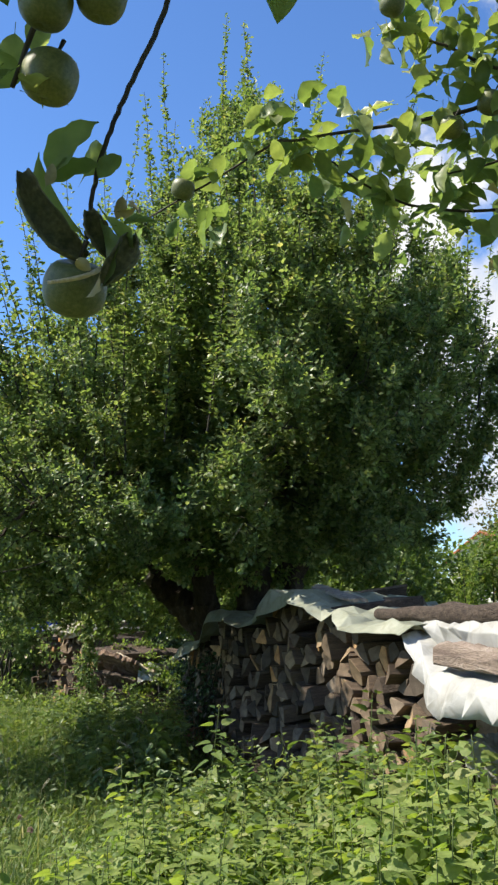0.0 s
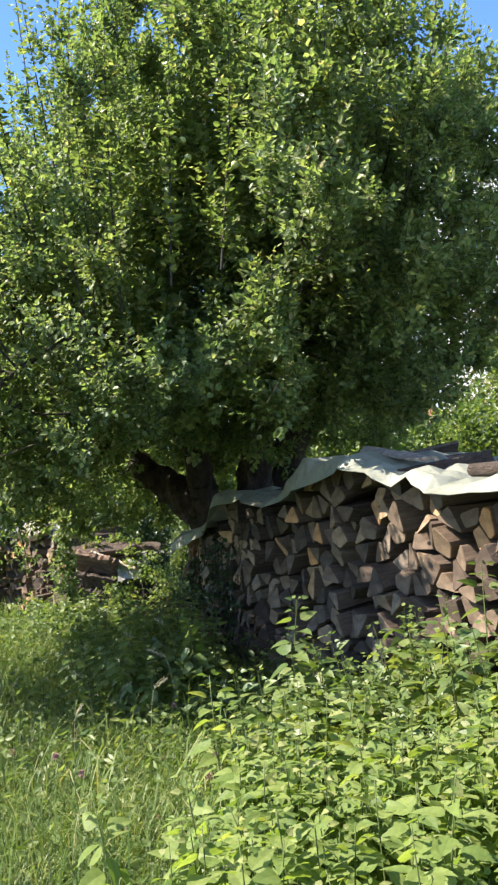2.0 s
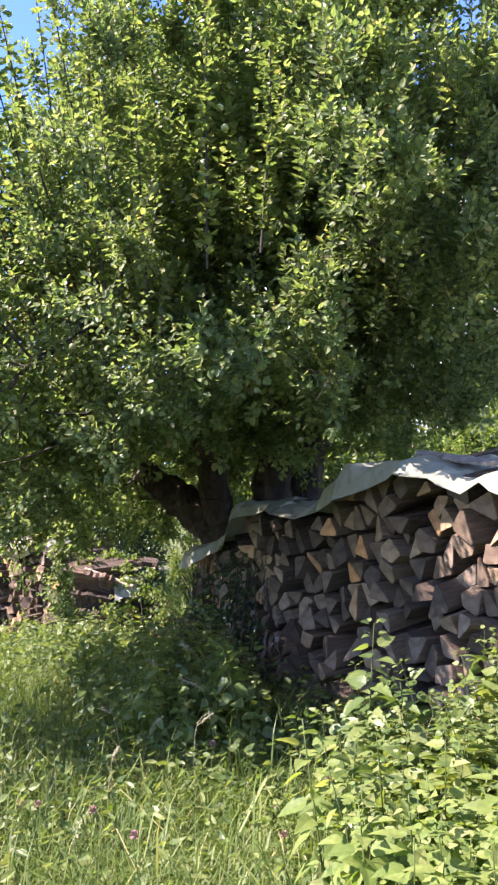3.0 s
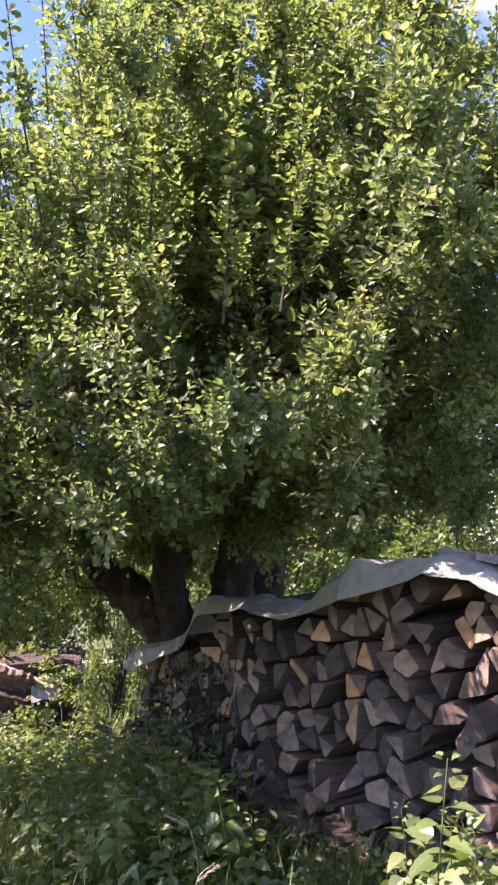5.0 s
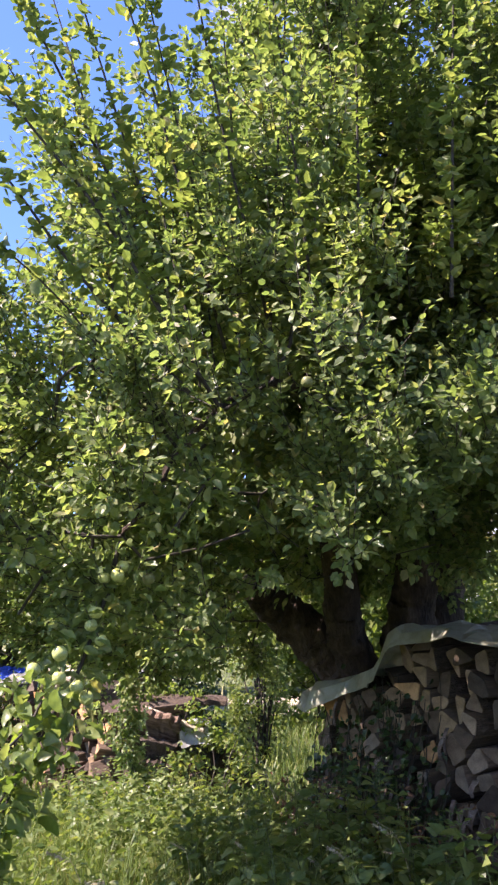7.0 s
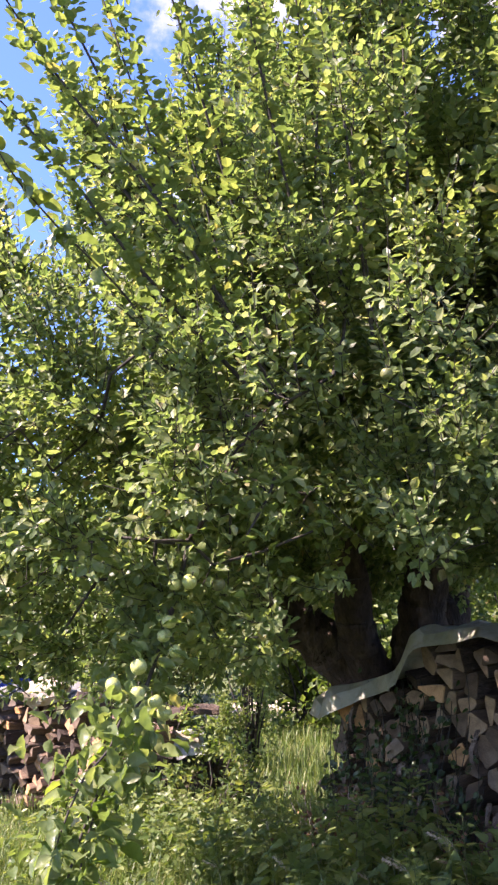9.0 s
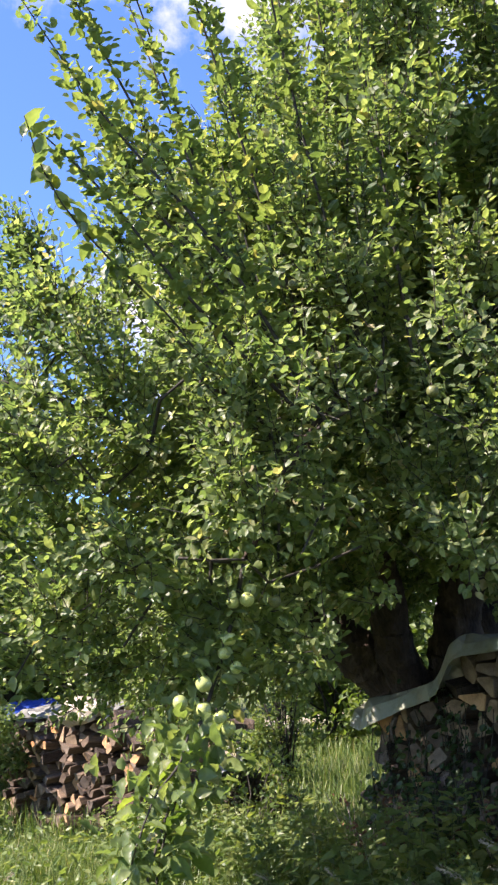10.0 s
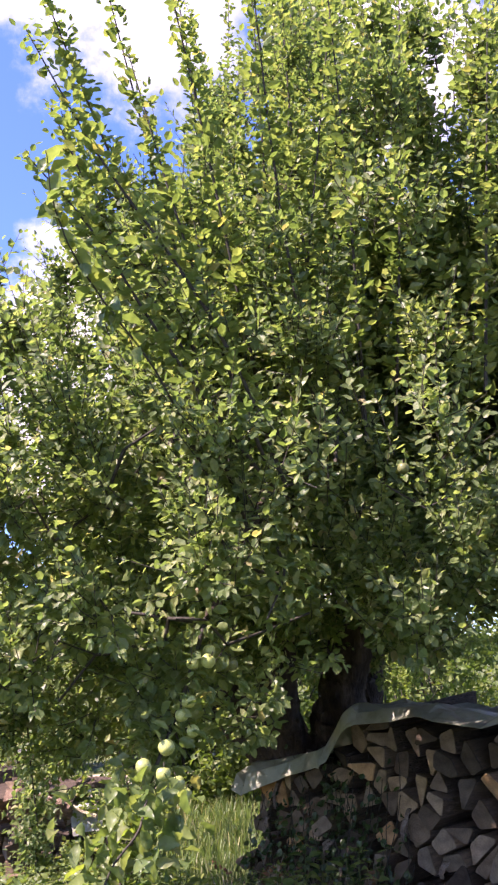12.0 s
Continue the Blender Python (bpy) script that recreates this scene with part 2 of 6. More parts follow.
TARP = sheet_mat("grey_green_tarp", ((0.3, (0.28, 0.29, 0.21)), (0.55, (0.43, 0.44, 0.34)), (0.8, (0.58, 0.57, 0.47))), 0.4, 0.5)
GREY_SHEET = sheet_mat("dusty_grey_sheet", ((0.3, (0.13, 0.13, 0.115)), (0.55, (0.22, 0.22, 0.19)), (0.8, (0.34, 0.33, 0.29))), 0.2, 0.5)
WHITE_SHEET = sheet_mat("white_sheet", ((0.3, (0.31, 0.30, 0.27)), (0.6, (0.47, 0.46, 0.43))), 0.2, 0.5, 9)
SACK = sheet_mat("beige_sack", ((0.3, (0.40, 0.33, 0.23)), (0.6, (0.58, 0.50, 0.38))), 0.3, 0.45, 16)
WEATHERED = rough_mat("weathered_log", ((0.3, (0.11, 0.08, 0.062)), (0.55, (0.24, 0.185, 0.145)), (0.8, (0.36, 0.31, 0.26))), 5, 8, 0.95, 0.8, 0.015, (0.6, 4, 4))
BLUE_SHEET = sheet_mat("blue_sheet", ((0.3, (0.015, 0.05, 0.28)), (0.7, (0.03, 0.09, 0.42))), 0.1, 0.35)
SOIL = rough_mat("soil_and_turf", ((0.25, (0.05, 0.045, 0.022)), (0.45, (0.075, 0.09, 0.03)), (0.65, (0.13, 0.16, 0.045)), (0.85, (0.20, 0.20, 0.07))), 0.9, 9, 0.95, 0.8, 0.05, fine=25)
GRIT = rough_mat("dry_track", ((0.3, (0.33, 0.27, 0.19)), (0.7, (0.48, 0.41, 0.30))), 3, 8, 0.95, 0.6, 0.02)
ROOF_TILE = rough_mat("red_roof_tile", ((0.3, (0.36, 0.12, 0.06)), (0.7, (0.55, 0.20, 0.09))), 4, 6, 0.85, 0.4, 0.02)
PLASTER = rough_mat("pale_plaster", ((0.3, (0.62, 0.58, 0.50)), (0.7, (0.74, 0.70, 0.62))), 2, 6, 0.9, 0.2, 0.01)
OLD_WOOD = rough_mat("grey_old_wood", ((0.3, (0.16, 0.13, 0.10)), (0.6, (0.30, 0.26, 0.21)), (0.8, (0.42, 0.38, 0.32))), 6, 7, 0.9, 0.5, 0.01, (6, 0.7, 6))
PALE_WOOD = rough_mat("pale_bare_wood", ((0.3, (0.42, 0.34, 0.23)), (0.7, (0.58, 0.48, 0.34))), 8, 6, 0.8, 0.5, 0.008, (4, 0.7, 4))
RED_BARK = rough_mat("red_brown_bark_slab", ((0.3, (0.09, 0.058, 0.044)), (0.55, (0.21, 0.145, 0.108)), (0.8, (0.36, 0.27, 0.205))), 11, 9, 0.95, 1.0, 0.02, (0.5, 3, 3), 0.15)
CLOVER = rough_mat("clover_pink", ((0.3, (0.34, 0.17, 0.17)), (0.7, (0.44, 0.28, 0.25))), 60, 3, 0.8, 0.3, 0.003)
SEED_HEAD = rough_mat("dry_seed_head", ((0.3, (0.30, 0.26, 0.15)), (0.7, (0.46, 0.42, 0.28))), 40, 3, 0.9, 0.3, 0.003)
GLASS_DARK = rough_mat("dark_window_glass", ((0.3, (0.02, 0.025, 0.03)), (0.7, (0.04, 0.045, 0.05))), 2, 2, 0.1, 0.0, 0.001, gloss=0.6)
CURLED = rough_mat("withered_leaf", ((0.3, (0.06, 0.065, 0.032)), (0.6, (0.125, 0.12, 0.06)), (0.8, (0.22, 0.18, 0.10))), 60, 5, 0.8, 0.4, 0.003, fine=240)
RUSTY = rough_mat("rusty_dead_leaf", ((0.3, (0.10, 0.055, 0.03)), (0.6, (0.24, 0.12, 0.06)), (0.8, (0.36, 0.22, 0.12))), 30, 5, 0.85, 0.4, 0.003, fine=200)
RNG = np.random.default_rng(7)


# ---- mesh helpers ----
def np_mesh(name, verts, faces, mats, index=None, smooth=False):
    """A mesh from an array of vertices and one of faces that all have the same number of corners, or a list of such."""
    me = bpy.data.meshes.new(name)
    verts = np.asarray(verts, dtype=np.float32)
    sets = faces if isinstance(faces, list) else [faces]
    sets = [np.asarray(f, dtype=np.int32) for f in sets if len(f)]
    sizes = np.concatenate([np.full(len(f), f.shape[1], dtype=np.int32) for f in sets])
    corners = np.concatenate([f.ravel() for f in sets])
    me.vertices.add(len(verts))
    me.vertices.foreach_set("co", verts.ravel())
    me.loops.add(len(corners))
    me.loops.foreach_set("vertex_index", corners)
    me.polygons.add(len(sizes))
    me.polygons.foreach_set("loop_start", np.concatenate([[0], np.cumsum(sizes)[:-1]]).astype(np.int32))
    if index is not None:
        me.polygons.foreach_set("material_index", np.asarray(index, dtype=np.int32))
    me.polygons.foreach_set("use_smooth", np.full(len(sizes), smooth, dtype=bool))
    for m in mats if isinstance(mats, (list, tuple)) else [mats]:
        me.materials.append(m)
    me.update(calc_edges=True)
    return me


def thing(name, label, category, group="", kind="", at=(0, 0, 0), data=None):
    ob = new(name, data)
    ob.location = at
    return tagged(ob, label, category, group, kind)


def part(name, me, parent, label="", kind=""):
    """One mesh object under a thing or a part."""
    ob = new(name, me)
    ob.parent = parent
    return tagged(ob, label, "", "", kind)


LEAF_UV = np.array([(0, 0, 0), (0.28, 0.40, 0.03), (0.68, 0.36, 0.02), (1, 0, -0.10), (0.68, -0.36, 0.02), (0.28, -0.40, 0.03), (0.5, 0, -0.10)])
LEAF_TRI = np.array([(0, 6, 1), (1, 6, 2), (2, 6, 3), (3, 6, 4), (4, 6, 5), (5, 6, 0)])


def unit(a):
    return a / np.maximum(np.linalg.norm(a, axis=-1, keepdims=True), 1e-9)


LEAF_UV_FAR = np.array([(0, 0, 0), (0.42, 0.44, 0.03), (1, 0, -0.10), (0.42, -0.44, 0.03), (0.5, 0, -0.10)])
LEAF_TRI_FAR = np.array([(0, 4, 1), (1, 4, 2), (2, 4, 3), (3, 4, 0)])


def leaves(pos, along, up, length, width, shape=LEAF_UV, tri=LEAF_TRI):
    """Vertices and triangles of many cupped leaves."""
    along = unit(along)
    side = unit(np.cross(up, along))
    nrm = np.cross(along, side)
    length, width = np.broadcast_to(length, len(pos))[:, None, None], np.broadcast_to(width, len(pos))[:, None, None]
    v = (pos[:, None] + along[:, None] * (shape[None, :, 0:1] * length) + side[:, None] * (shape[None, :, 1:2] * width)
         + nrm[:, None] * (shape[None, :, 2:3] * length))
    f = tri[None] + (np.arange(len(pos)) * len(shape))[:, None, None]
    return v.reshape(-1, 3), f.reshape(-1, 3)


def big_leaves(pos, along, up, length, width):
    """Apple leaves seen close: oval, folded on the midrib, edges waved and tip bent down."""
    along = unit(along)
    side = unit(np.cross(up, along))
    nrm = np.cross(along, side)
    us = np.array((-0.28, -0.02, 0.03, 0.10, 0.19, 0.30, 0.42, 0.54, 0.66, 0.77, 0.86, 0.94, 1.0))
    ws = np.array((0.012, 0.014, 0.13, 0.27, 0.39, 0.47, 0.50, 0.485, 0.43, 0.35, 0.25, 0.12, 0.0))
    k = len(us)
    bend = -0.20 * np.clip(us, 0, 1) ** 2
    mid = np.stack([us, 0 * us, bend], -1)
    left = np.stack([us, ws * 0.94, bend + 0.36 * ws + 0.035 * np.sin(us * 17)], -1)
    right = np.stack([us, -ws * 0.94, bend + 0.36 * ws + 0.035 * np.cos(us * 15)], -1)
    t = np.concatenate([mid, left, right])
    i = np.arange(k - 1)
    quad = np.concatenate([np.stack([i, i + 1, k + i + 1, k + i], -1), np.stack([i + 1, i, 2 * k + i, 2 * k + i + 1], -1)])
    L, W = length[:, None, None], width[:, None, None]
    v = pos[:, None] + along[:, None] * t[None, :, 0:1] * L + side[:, None] * t[None, :, 1:2] * W + nrm[:, None] * t[None, :, 2:3] * L
    f = quad[None] + (np.arange(len(pos)) * len(t))[:, None, None]
    return v.reshape(-1, 3), f.reshape(-1, 4)


def far_leaves(pos, along, up, length, width):
    return leaves(pos, along, up, length, width, LEAF_UV_FAR, LEAF_TRI_FAR)


class Bag:
    """Gathers vertices and faces of one mesh."""

    def __init__(self):
        self.v, self.f, self.n = [], {}, 0

    def add(self, v, f):
        f = np.asarray(f)
        self.v.append(np.asarray(v, dtype=float))
        self.f.setdefault(f.shape[1], []).append(f + self.n)
        self.n += len(v)

    def tube(self, pts, radii, sides=6, cap=True, rough=0.0):
        pts = np.asarray(pts, dtype=float)
        t = unit(np.gradient(pts, axis=0))
        ref = np.array((0.31, 0.22, 0.92)) if abs(t[0] @ np.array((0.31, 0.22, 0.92))) < 0.9 else np.array((1.0, 0, 0))
        a = unit(np.cross(t, ref))
        b = np.cross(t, a)
        ang = np.linspace(0, 2 * np.pi, sides, endpoint=False)
        ring = a[:, None] * np.cos(ang)[None, :, None] + b[:, None] * np.sin(ang)[None, :, None]
        size = np.repeat(np.asarray(radii, dtype=float)[:, None], sides, 1)
        if rough:
            at = pts[:, None] + ring * size[..., None]
            size = size * (1 + rough * np.array([[noise.noise((p[0] * 11, p[1] * 11, p[2] * 4)) + 0.6 * noise.noise((p[0] * 27, p[1] * 27, p[2] * 9)) for p in row] for row in at]))
        v = pts[:, None] + ring * size[..., None]
        k, s = np.meshgrid(np.arange(len(pts) - 1), np.arange(sides), indexing="ij")
        s2 = (s + 1) % sides
        f = np.stack([k * sides + s, k * sides + s2, (k + 1) * sides + s2, (k + 1) * sides + s], -1).reshape(-1, 4)
        self.add(v.reshape(-1, 3), f)
        if cap:
            base, n = self.n - len(pts) * sides, len(pts)
            for first, centre, flip in ((base, pts[0], 1), (base + (n - 1) * sides, pts[-1], 0)):
                tri = [(first + i, first + (i + 1) % sides, self.n) for i in range(sides)]
                self.v.append(centre[None])
                self.f.setdefault(3, []).append(np.array([(q, p, c) if flip else (p, q, c) for p, q, c in tri]))
                self.n += 1

    def mesh(self, name, mats, smooth=False):
        return np_mesh(name, np.concatenate(self.v), [np.concatenate(x) for x in self.f.values()], mats, smooth=smooth)


def curve_pts(ctrl, n):
    """A smooth line through a few points (Catmull-Rom)."""
    c = np.asarray(ctrl, dtype=float)
    c = np.concatenate([[2 * c[0] - c[1]], c, [2 * c[-1] - c[-2]]])
    out = []
    for t in np.linspace(0, len(c) - 3 - 1e-6, n):
        i, u = int(t), t - int(t)
        p0, p1, p2, p3 = c[i:i + 4]
        out.append(0.5 * (2 * p1 + (p2 - p0) * u + (2 * p0 - 5 * p1 + 4 * p2 - p3) * u * u + (3 * p1 - p0 - 3 * p2 + p3) * u ** 3))
    return np.array(out)


# ---- ground ----
def ground_z(x, y):
    return 0.03 * np.sin(x * 1.3 + 0.4) * np.cos(y * 0.9) + 0.02 * np.sin(x * 3.1 + y * 2.3)


def build_ground():
    xs = np.concatenate([-np.geomspace(1500, 9, 14), np.linspace(-8, 8, 65), np.geomspace(9, 1500, 14)])
    ys = np.concatenate([-np.geomspace(1500, 5, 14), np.linspace(-4, 18, 89), np.geomspace(19, 1500, 14)])
    X, Y = np.meshgrid(xs, ys)
    Z = ground_z(X, Y) * np.exp(-((X / 30) ** 2 + (Y / 40) ** 2))
    n = len(xs)
    i, j = np.meshgrid(np.arange(len(ys) - 1), np.arange(n - 1), indexing="ij")
    a = (i * n + j).ravel()
    me = np_mesh("ground", np.stack([X, Y, Z], -1).reshape(-1, 3), np.stack([a, a + 1, a + n + 1, a + n], -1), SOIL, smooth=True)
    thing("ground", "rough meadow ground of soil and turf", "ground", kind="structure", data=me)
    b = Bag()
    t = np.linspace(0, 1, 30)
    mid = np.stack([-14 + 16.5 * t, 18.6 + 1.2 * np.sin(t * 3) - 1.2 * t * t, np.full(30, 0.06)], -1)
    w = 0.9 + 0.9 * t * t + 0.12 * np.sin(t * 37)
    left, right = mid + np.stack([0 * t, w, 0 * t], -1), mid - np.stack([0 * t, w, 0 * t], -1)
    k = np.arange(29)
    b.add(np.concatenate([left, right]), np.stack([k, k + 30, k + 31, k + 1], -1))
    thing("track", "dry pale earth track across the meadow", "track", kind="structure", data=b.mesh("track", GRIT, True))


build_ground()

# ---- the old apple tree ----
TRUNK = (-0.12, 9.15)


CROWN = ((0.1, 8.3, 3.3, 1.95, 2.45, 1.75), (-0.2, 8.3, 4.4, 1.0, 1.4, 1.05), (1.65, 8.5, 4.15, 0.62, 0.9, 0.66), (1.75, 8.3, 3.2, 0.78, 1.2, 0.8), (1.65, 8.4, 2.6, 0.72, 0.9, 0.42),
         (-1.1, 8.1, 3.55, 0.70, 1.1, 0.75), (-1.25, 7.2, 2.5, 1.12, 1.4, 1.3), (-1.62, 8.75, 1.75, 0.58, 0.6, 0.8), (-0.35, 6.4, 2.2, 0.75, 0.55, 0.45), (-2.25, 7.0, 2.1, 0.85, 0.8, 0.95), (0.75, 6.9, 2.6, 0.75, 0.75, 0.55),
         (-1.82, 6.62, 1.9, 0.6, 0.6, 0.75), (-3.0, 7.3, 2.1, 0.75, 0.6, 0.75), (-2.2, 7.4, 2.75, 0.75, 0.8, 0.65), (0.25, 6.1, 3.0, 0.5, 0.42, 0.45), (1.3, 8.6, 2.35, 0.85, 0.9, 0.5),
         (-1.95, 8.0, 1.65, 0.65, 0.8, 0.6), (-0.2, 10.3, 1.75, 0.9, 0.5, 0.6), (0.75, 9.7, 2.35, 1.0, 0.9, 0.95), (-1.0, 10.2, 1.75, 1.0, 0.6, 0.7), (-1.5, 10.05, 1.55, 0.7, 0.5, 0.7), (-0.6, 10.5, 1.45, 0.85, 0.5, 0.6), (-0.12, 8.2, 5.5, 0.42, 0.6, 0.8))
HOLLOW = (-0.5, 6.3, 3.2, 0.5, 1.1, 1.05)


def in_crown(p, lumpy=0.0):
    """Whether points lie in the crown; lumpy: how far its surface swells and shrinks."""
    fill = np.full(len(p), 9.0)
    for cx, cy, cz, rx, ry, rz in CROWN:
        fill = np.minimum(fill, ((p[:, 0] - cx) / rx) ** 2 + ((p[:, 1] - cy) / ry) ** 2 + ((p[:, 2] - cz) / rz) ** 2)
    if lumpy:
        fill = fill - lumpy * np.array([noise.noise((a * 1.7, b * 1.7, c * 1.7 + 3)) + 0.5 * noise.noise((a * 3.9, b * 3.9, c * 3.9)) for a, b, c in p])
    cx, cy, cz, rx, ry, rz = HOLLOW
    fill = np.where(((p[:, 0] - cx) / rx) ** 2 + ((p[:, 1] - cy) / ry) ** 2 + ((p[:, 2] - cz) / rz) ** 2 < 1, 9.0, fill)
    floor_z = np.interp(p[:, 0], (-3.5, -2.2, -1.8, -1.4, -1.0, -0.7, -0.4, 0.0, 1.0, 1.5, 2.1, 2.6), (1.32, 1.28, 1.28, 1.46, 1.60, 1.65, 1.67, 1.68, 1.66, 1.90, 2.15, 2.4))
    floor_z = floor_z - np.clip(p[:, 1] - 8.6, 0, 1) * 0.4
    floor_z = np.where(p[:, 0] > -0.2, np.maximum(floor_z, 1.55), floor_z)
    back_left = (p[:, 1] > 8.1) & (p[:, 0] < -1.35)
    floor_z = np.where(back_left, 1.0, floor_z)
    floor_z = np.where((p[:, 1] > 9.5) & (p[:, 0] < 0.1), np.where(p[:, 0] < -0.5, 0.98, 1.1), floor_z)
    return (fill < 1) & (p[:, 2] > floor_z)


def leafy_twigs(start, way, length, count, size, rng, shade_up):
    """Leaves set in a spiral along many short twigs: places, directions, upper sides and sizes, and each twig's line."""
    n = len(start)
    u = np.linspace(0.12, 1.0, count)[None, :, None]
    lift = np.array((0.0, 0.0, 0.22))
    line = lambda w: start[:, None] + way[:, None] * (length[:, None, None] * w) + lift * (length[:, None, None] * w * w)
    ref = unit(np.cross(way, np.array((0.3, 0.2, 0.93))))
    other = np.cross(way, ref)
    turn = rng.uniform(0, 6.28, (n, 1)) + np.arange(count)[None, :] * 2.4 + rng.normal(0, 0.3, (n, count))
    radial = ref[:, None] * np.cos(turn)[..., None] + other[:, None] * np.sin(turn)[..., None]
    open_ = np.linspace(1.25, 0.45, count)[None, :, None] + rng.normal(0, 0.18, (n, count, 1))
    out = radial * np.sin(open_) + way[:, None] * np.cos(open_) + np.array((0, 0, -0.12))
    up = shade_up[:, None] + way[:, None] * 0.45 + rng.normal(0, 0.42, (n, count, 3))
    at = line(u) + rng.normal(0, 0.006, (n, count, 3)) + radial * 0.008
    sz = size[:, None] * (1.08 - 0.42 * u[..., 0] ** 3) * rng.uniform(0.72, 1.18, (n, count))
    ends = np.stack([start, line(np.full((1, 1, 1), 0.5))[:, 0], line(np.full((1, 1, 1), 1.0))[:, 0]], 1)
    return at.reshape(-1, 3), out.reshape(-1, 3), up.reshape(-1, 3), sz.ravel(), ends


def thin_twigs(bag, ends, r):
    """Three-sided twigs through three points each."""
    ring = np.array([(math.cos(a), math.sin(a), 0.0) for a in (0, 2.094, 4.189)])
    way = unit(ends[:, 2] - ends[:, 0])
    a = unit(np.cross(way, np.array((0.31, 0.22, 0.92))))
    b = np.cross(way, a)
    side = a[:, None] * ring[None, :, 0:1] + b[:, None] * ring[None, :, 1:2]
    v = np.concatenate([ends[:, k:k + 1] + side * (r * w) for k, w in ((0, 1.0), (1, 0.8), (2, 0.4))], 1)
    quad = np.array([(k * 3 + i, k * 3 + (i + 1) % 3, k * 3 + 3 + (i + 1) % 3, k * 3 + 3 + i) for k in (0, 1) for i in range(3)])
    bag.add(v.reshape(-1, 3), (quad[None] + (np.arange(len(ends)) * 9)[:, None, None]).reshape(-1, 4))


def build_apple_tree():
    tree = thing("apple_tree", "old spreading apple tree with dark bark and green apples", "apple tree", at=(TRUNK[0], TRUNK[1], 0))
    o = np.array((TRUNK[0], TRUNK[1], 0.0))
    limbs = [  # control points and end radii
        ([(-0.12, 9.05, -0.1), (-0.12, 9.05, 0.5), (-0.1, 9.05, 1.05)], 0.34, 0.30),
        ([(-0.2, 9.1, 0.9), (-0.45, 9.12, 1.22), (-0.70, 9.10, 1.45), (-0.95, 9.05, 1.66)], 0.20, 0.10),
        ([(-0.2, 9.0, 0.9), (-0.38, 8.9, 1.3), (-0.45, 8.75, 1.7), (-0.6, 8.5, 2.5), (-0.7, 8.3, 3.6)], 0.15, 0.05),
        ([(-0.05, 9.0, 0.9), (0.02, 8.9, 1.3), (0.08, 8.75, 1.8), (0.25, 8.6, 2.5), (0.5, 8.5, 3.6)], 0.20, 0.05),
        ([(0.05, 9.1, 0.9), (0.28, 9.15, 1.3), (0.45, 9.2, 1.8), (0.75, 9.0, 2.5), (1.0, 8.7, 3.4), (0.9, 8.5, 4.4)], 0.21, 0.05),
        ([(-0.48, 8.7, 1.9), (-0.6, 8.2, 2.3), (-0.9, 7.4, 2.5), (-1.3, 6.7, 2.4)], 0.04, 0.014),
        ([(-0.70, 9.10, 1.45), (-1.1, 8.9, 1.9), (-1.7, 8.5, 2.3), (-2.4, 7.8, 2.4)], 0.04, 0.012),
        ([(0.1, 8.72, 1.9), (0.3, 8.2, 2.4), (0.3, 7.2, 2.8), (0.2, 6.4, 2.9)], 0.06, 0.015),
        ([(0.75, 9.0, 2.5), (1.2, 8.6, 2.9), (1.8, 8.4, 3.3)], 0.10, 0.03),
        ([(0.4, 9.2, 1.6), (0.6, 9.8, 2.3), (0.6, 10.4, 3.1)], 0.12, 0.03),
        ([(-1.3, 6.75, 2.4), (-1.6, 6.35, 2.1), (-1.85, 6.2, 1.75)], 0.018, 0.008),
    ]
    b = Bag()
    nodes = []
    for ctrl, r0, r1 in limbs:
        n = 12 * len(ctrl)
        p = curve_pts(ctrl, n)
        p[1:-1] += RNG.normal(0, 0.005, (n - 2, 3))
        r = np.linspace(r0, r1, n) * (1 + RNG.normal(0, 0.02, n))
        if r0 > 0.28:
            r[:5] *= np.linspace(1.35, 1.0, 5)
        b.tube(p - o, r, 26 if r0 > 0.1 else 8, True, 0.20 if r0 > 0.1 else 0.0)
        if r0 < 0.28:
            nodes.append(p[n // 3:])
    part("trunk", b.mesh("trunk", BARK, True), tree, "dark fissured trunk forking into thick limbs")
    b = Bag()
    b.tube(np.array([(-0.95, 9.05, 1.66), (-1.0, 9.03, 1.69)]) - o, (0.088, 0.078), 12)
    part("sawn_stub", b.mesh("sawn_stub", WEATHERED, True), tree, "pale sawn end of a cut limb")

    # branches grow out to points spread through the crown
    nodes = np.concatenate(nodes)
    cand = RNG.uniform((-4.2, 5.2, 1.0), (2.9, 11.2, 6.4), (62000, 3))
    cand = cand[in_crown(cand, 0.42)]
    picked = []
    for c in cand:
        if len(picked) >= 2800:
            break
        if not picked or np.min(np.sum((np.array(picked) - c) ** 2, 1)) > 0.165 ** 2:
            picked.append(c)
    targets = np.array(picked)
    order = np.argsort([np.min(np.sum((nodes - t) ** 2, 1)) for t in targets])
    pos = [n for n in nodes]
    parent, weight = [-1] * len(pos), [0] * len(pos)
    first_new = len(pos)
    arr = np.zeros((len(pos) + 4 * len(targets), 3))
    arr[:len(pos)] = nodes
    count = len(pos)
    for k in order:
        t = targets[k]
        d = arr[:count] - t
        cost = np.sum(d * d, 1) + np.where(d[:, 2] > 0.0, 0.25, 0) * d[:, 2] ** 2
        j = int(np.argmin(cost))
        a = arr[j]
        steps = max(1, min(4, int(np.linalg.norm(t - a) / 0.14)))
        for s in range(1, steps + 1):
            u = s / steps
            p = a + (t - a) * u + (RNG.normal(0, 0.02, 3) if s < steps else 0) + np.array((0, 0, -0.06 * u * (1 - u)))
            arr[count] = p
            parent.append(j)
            weight.append(0)
            j = count
            count += 1
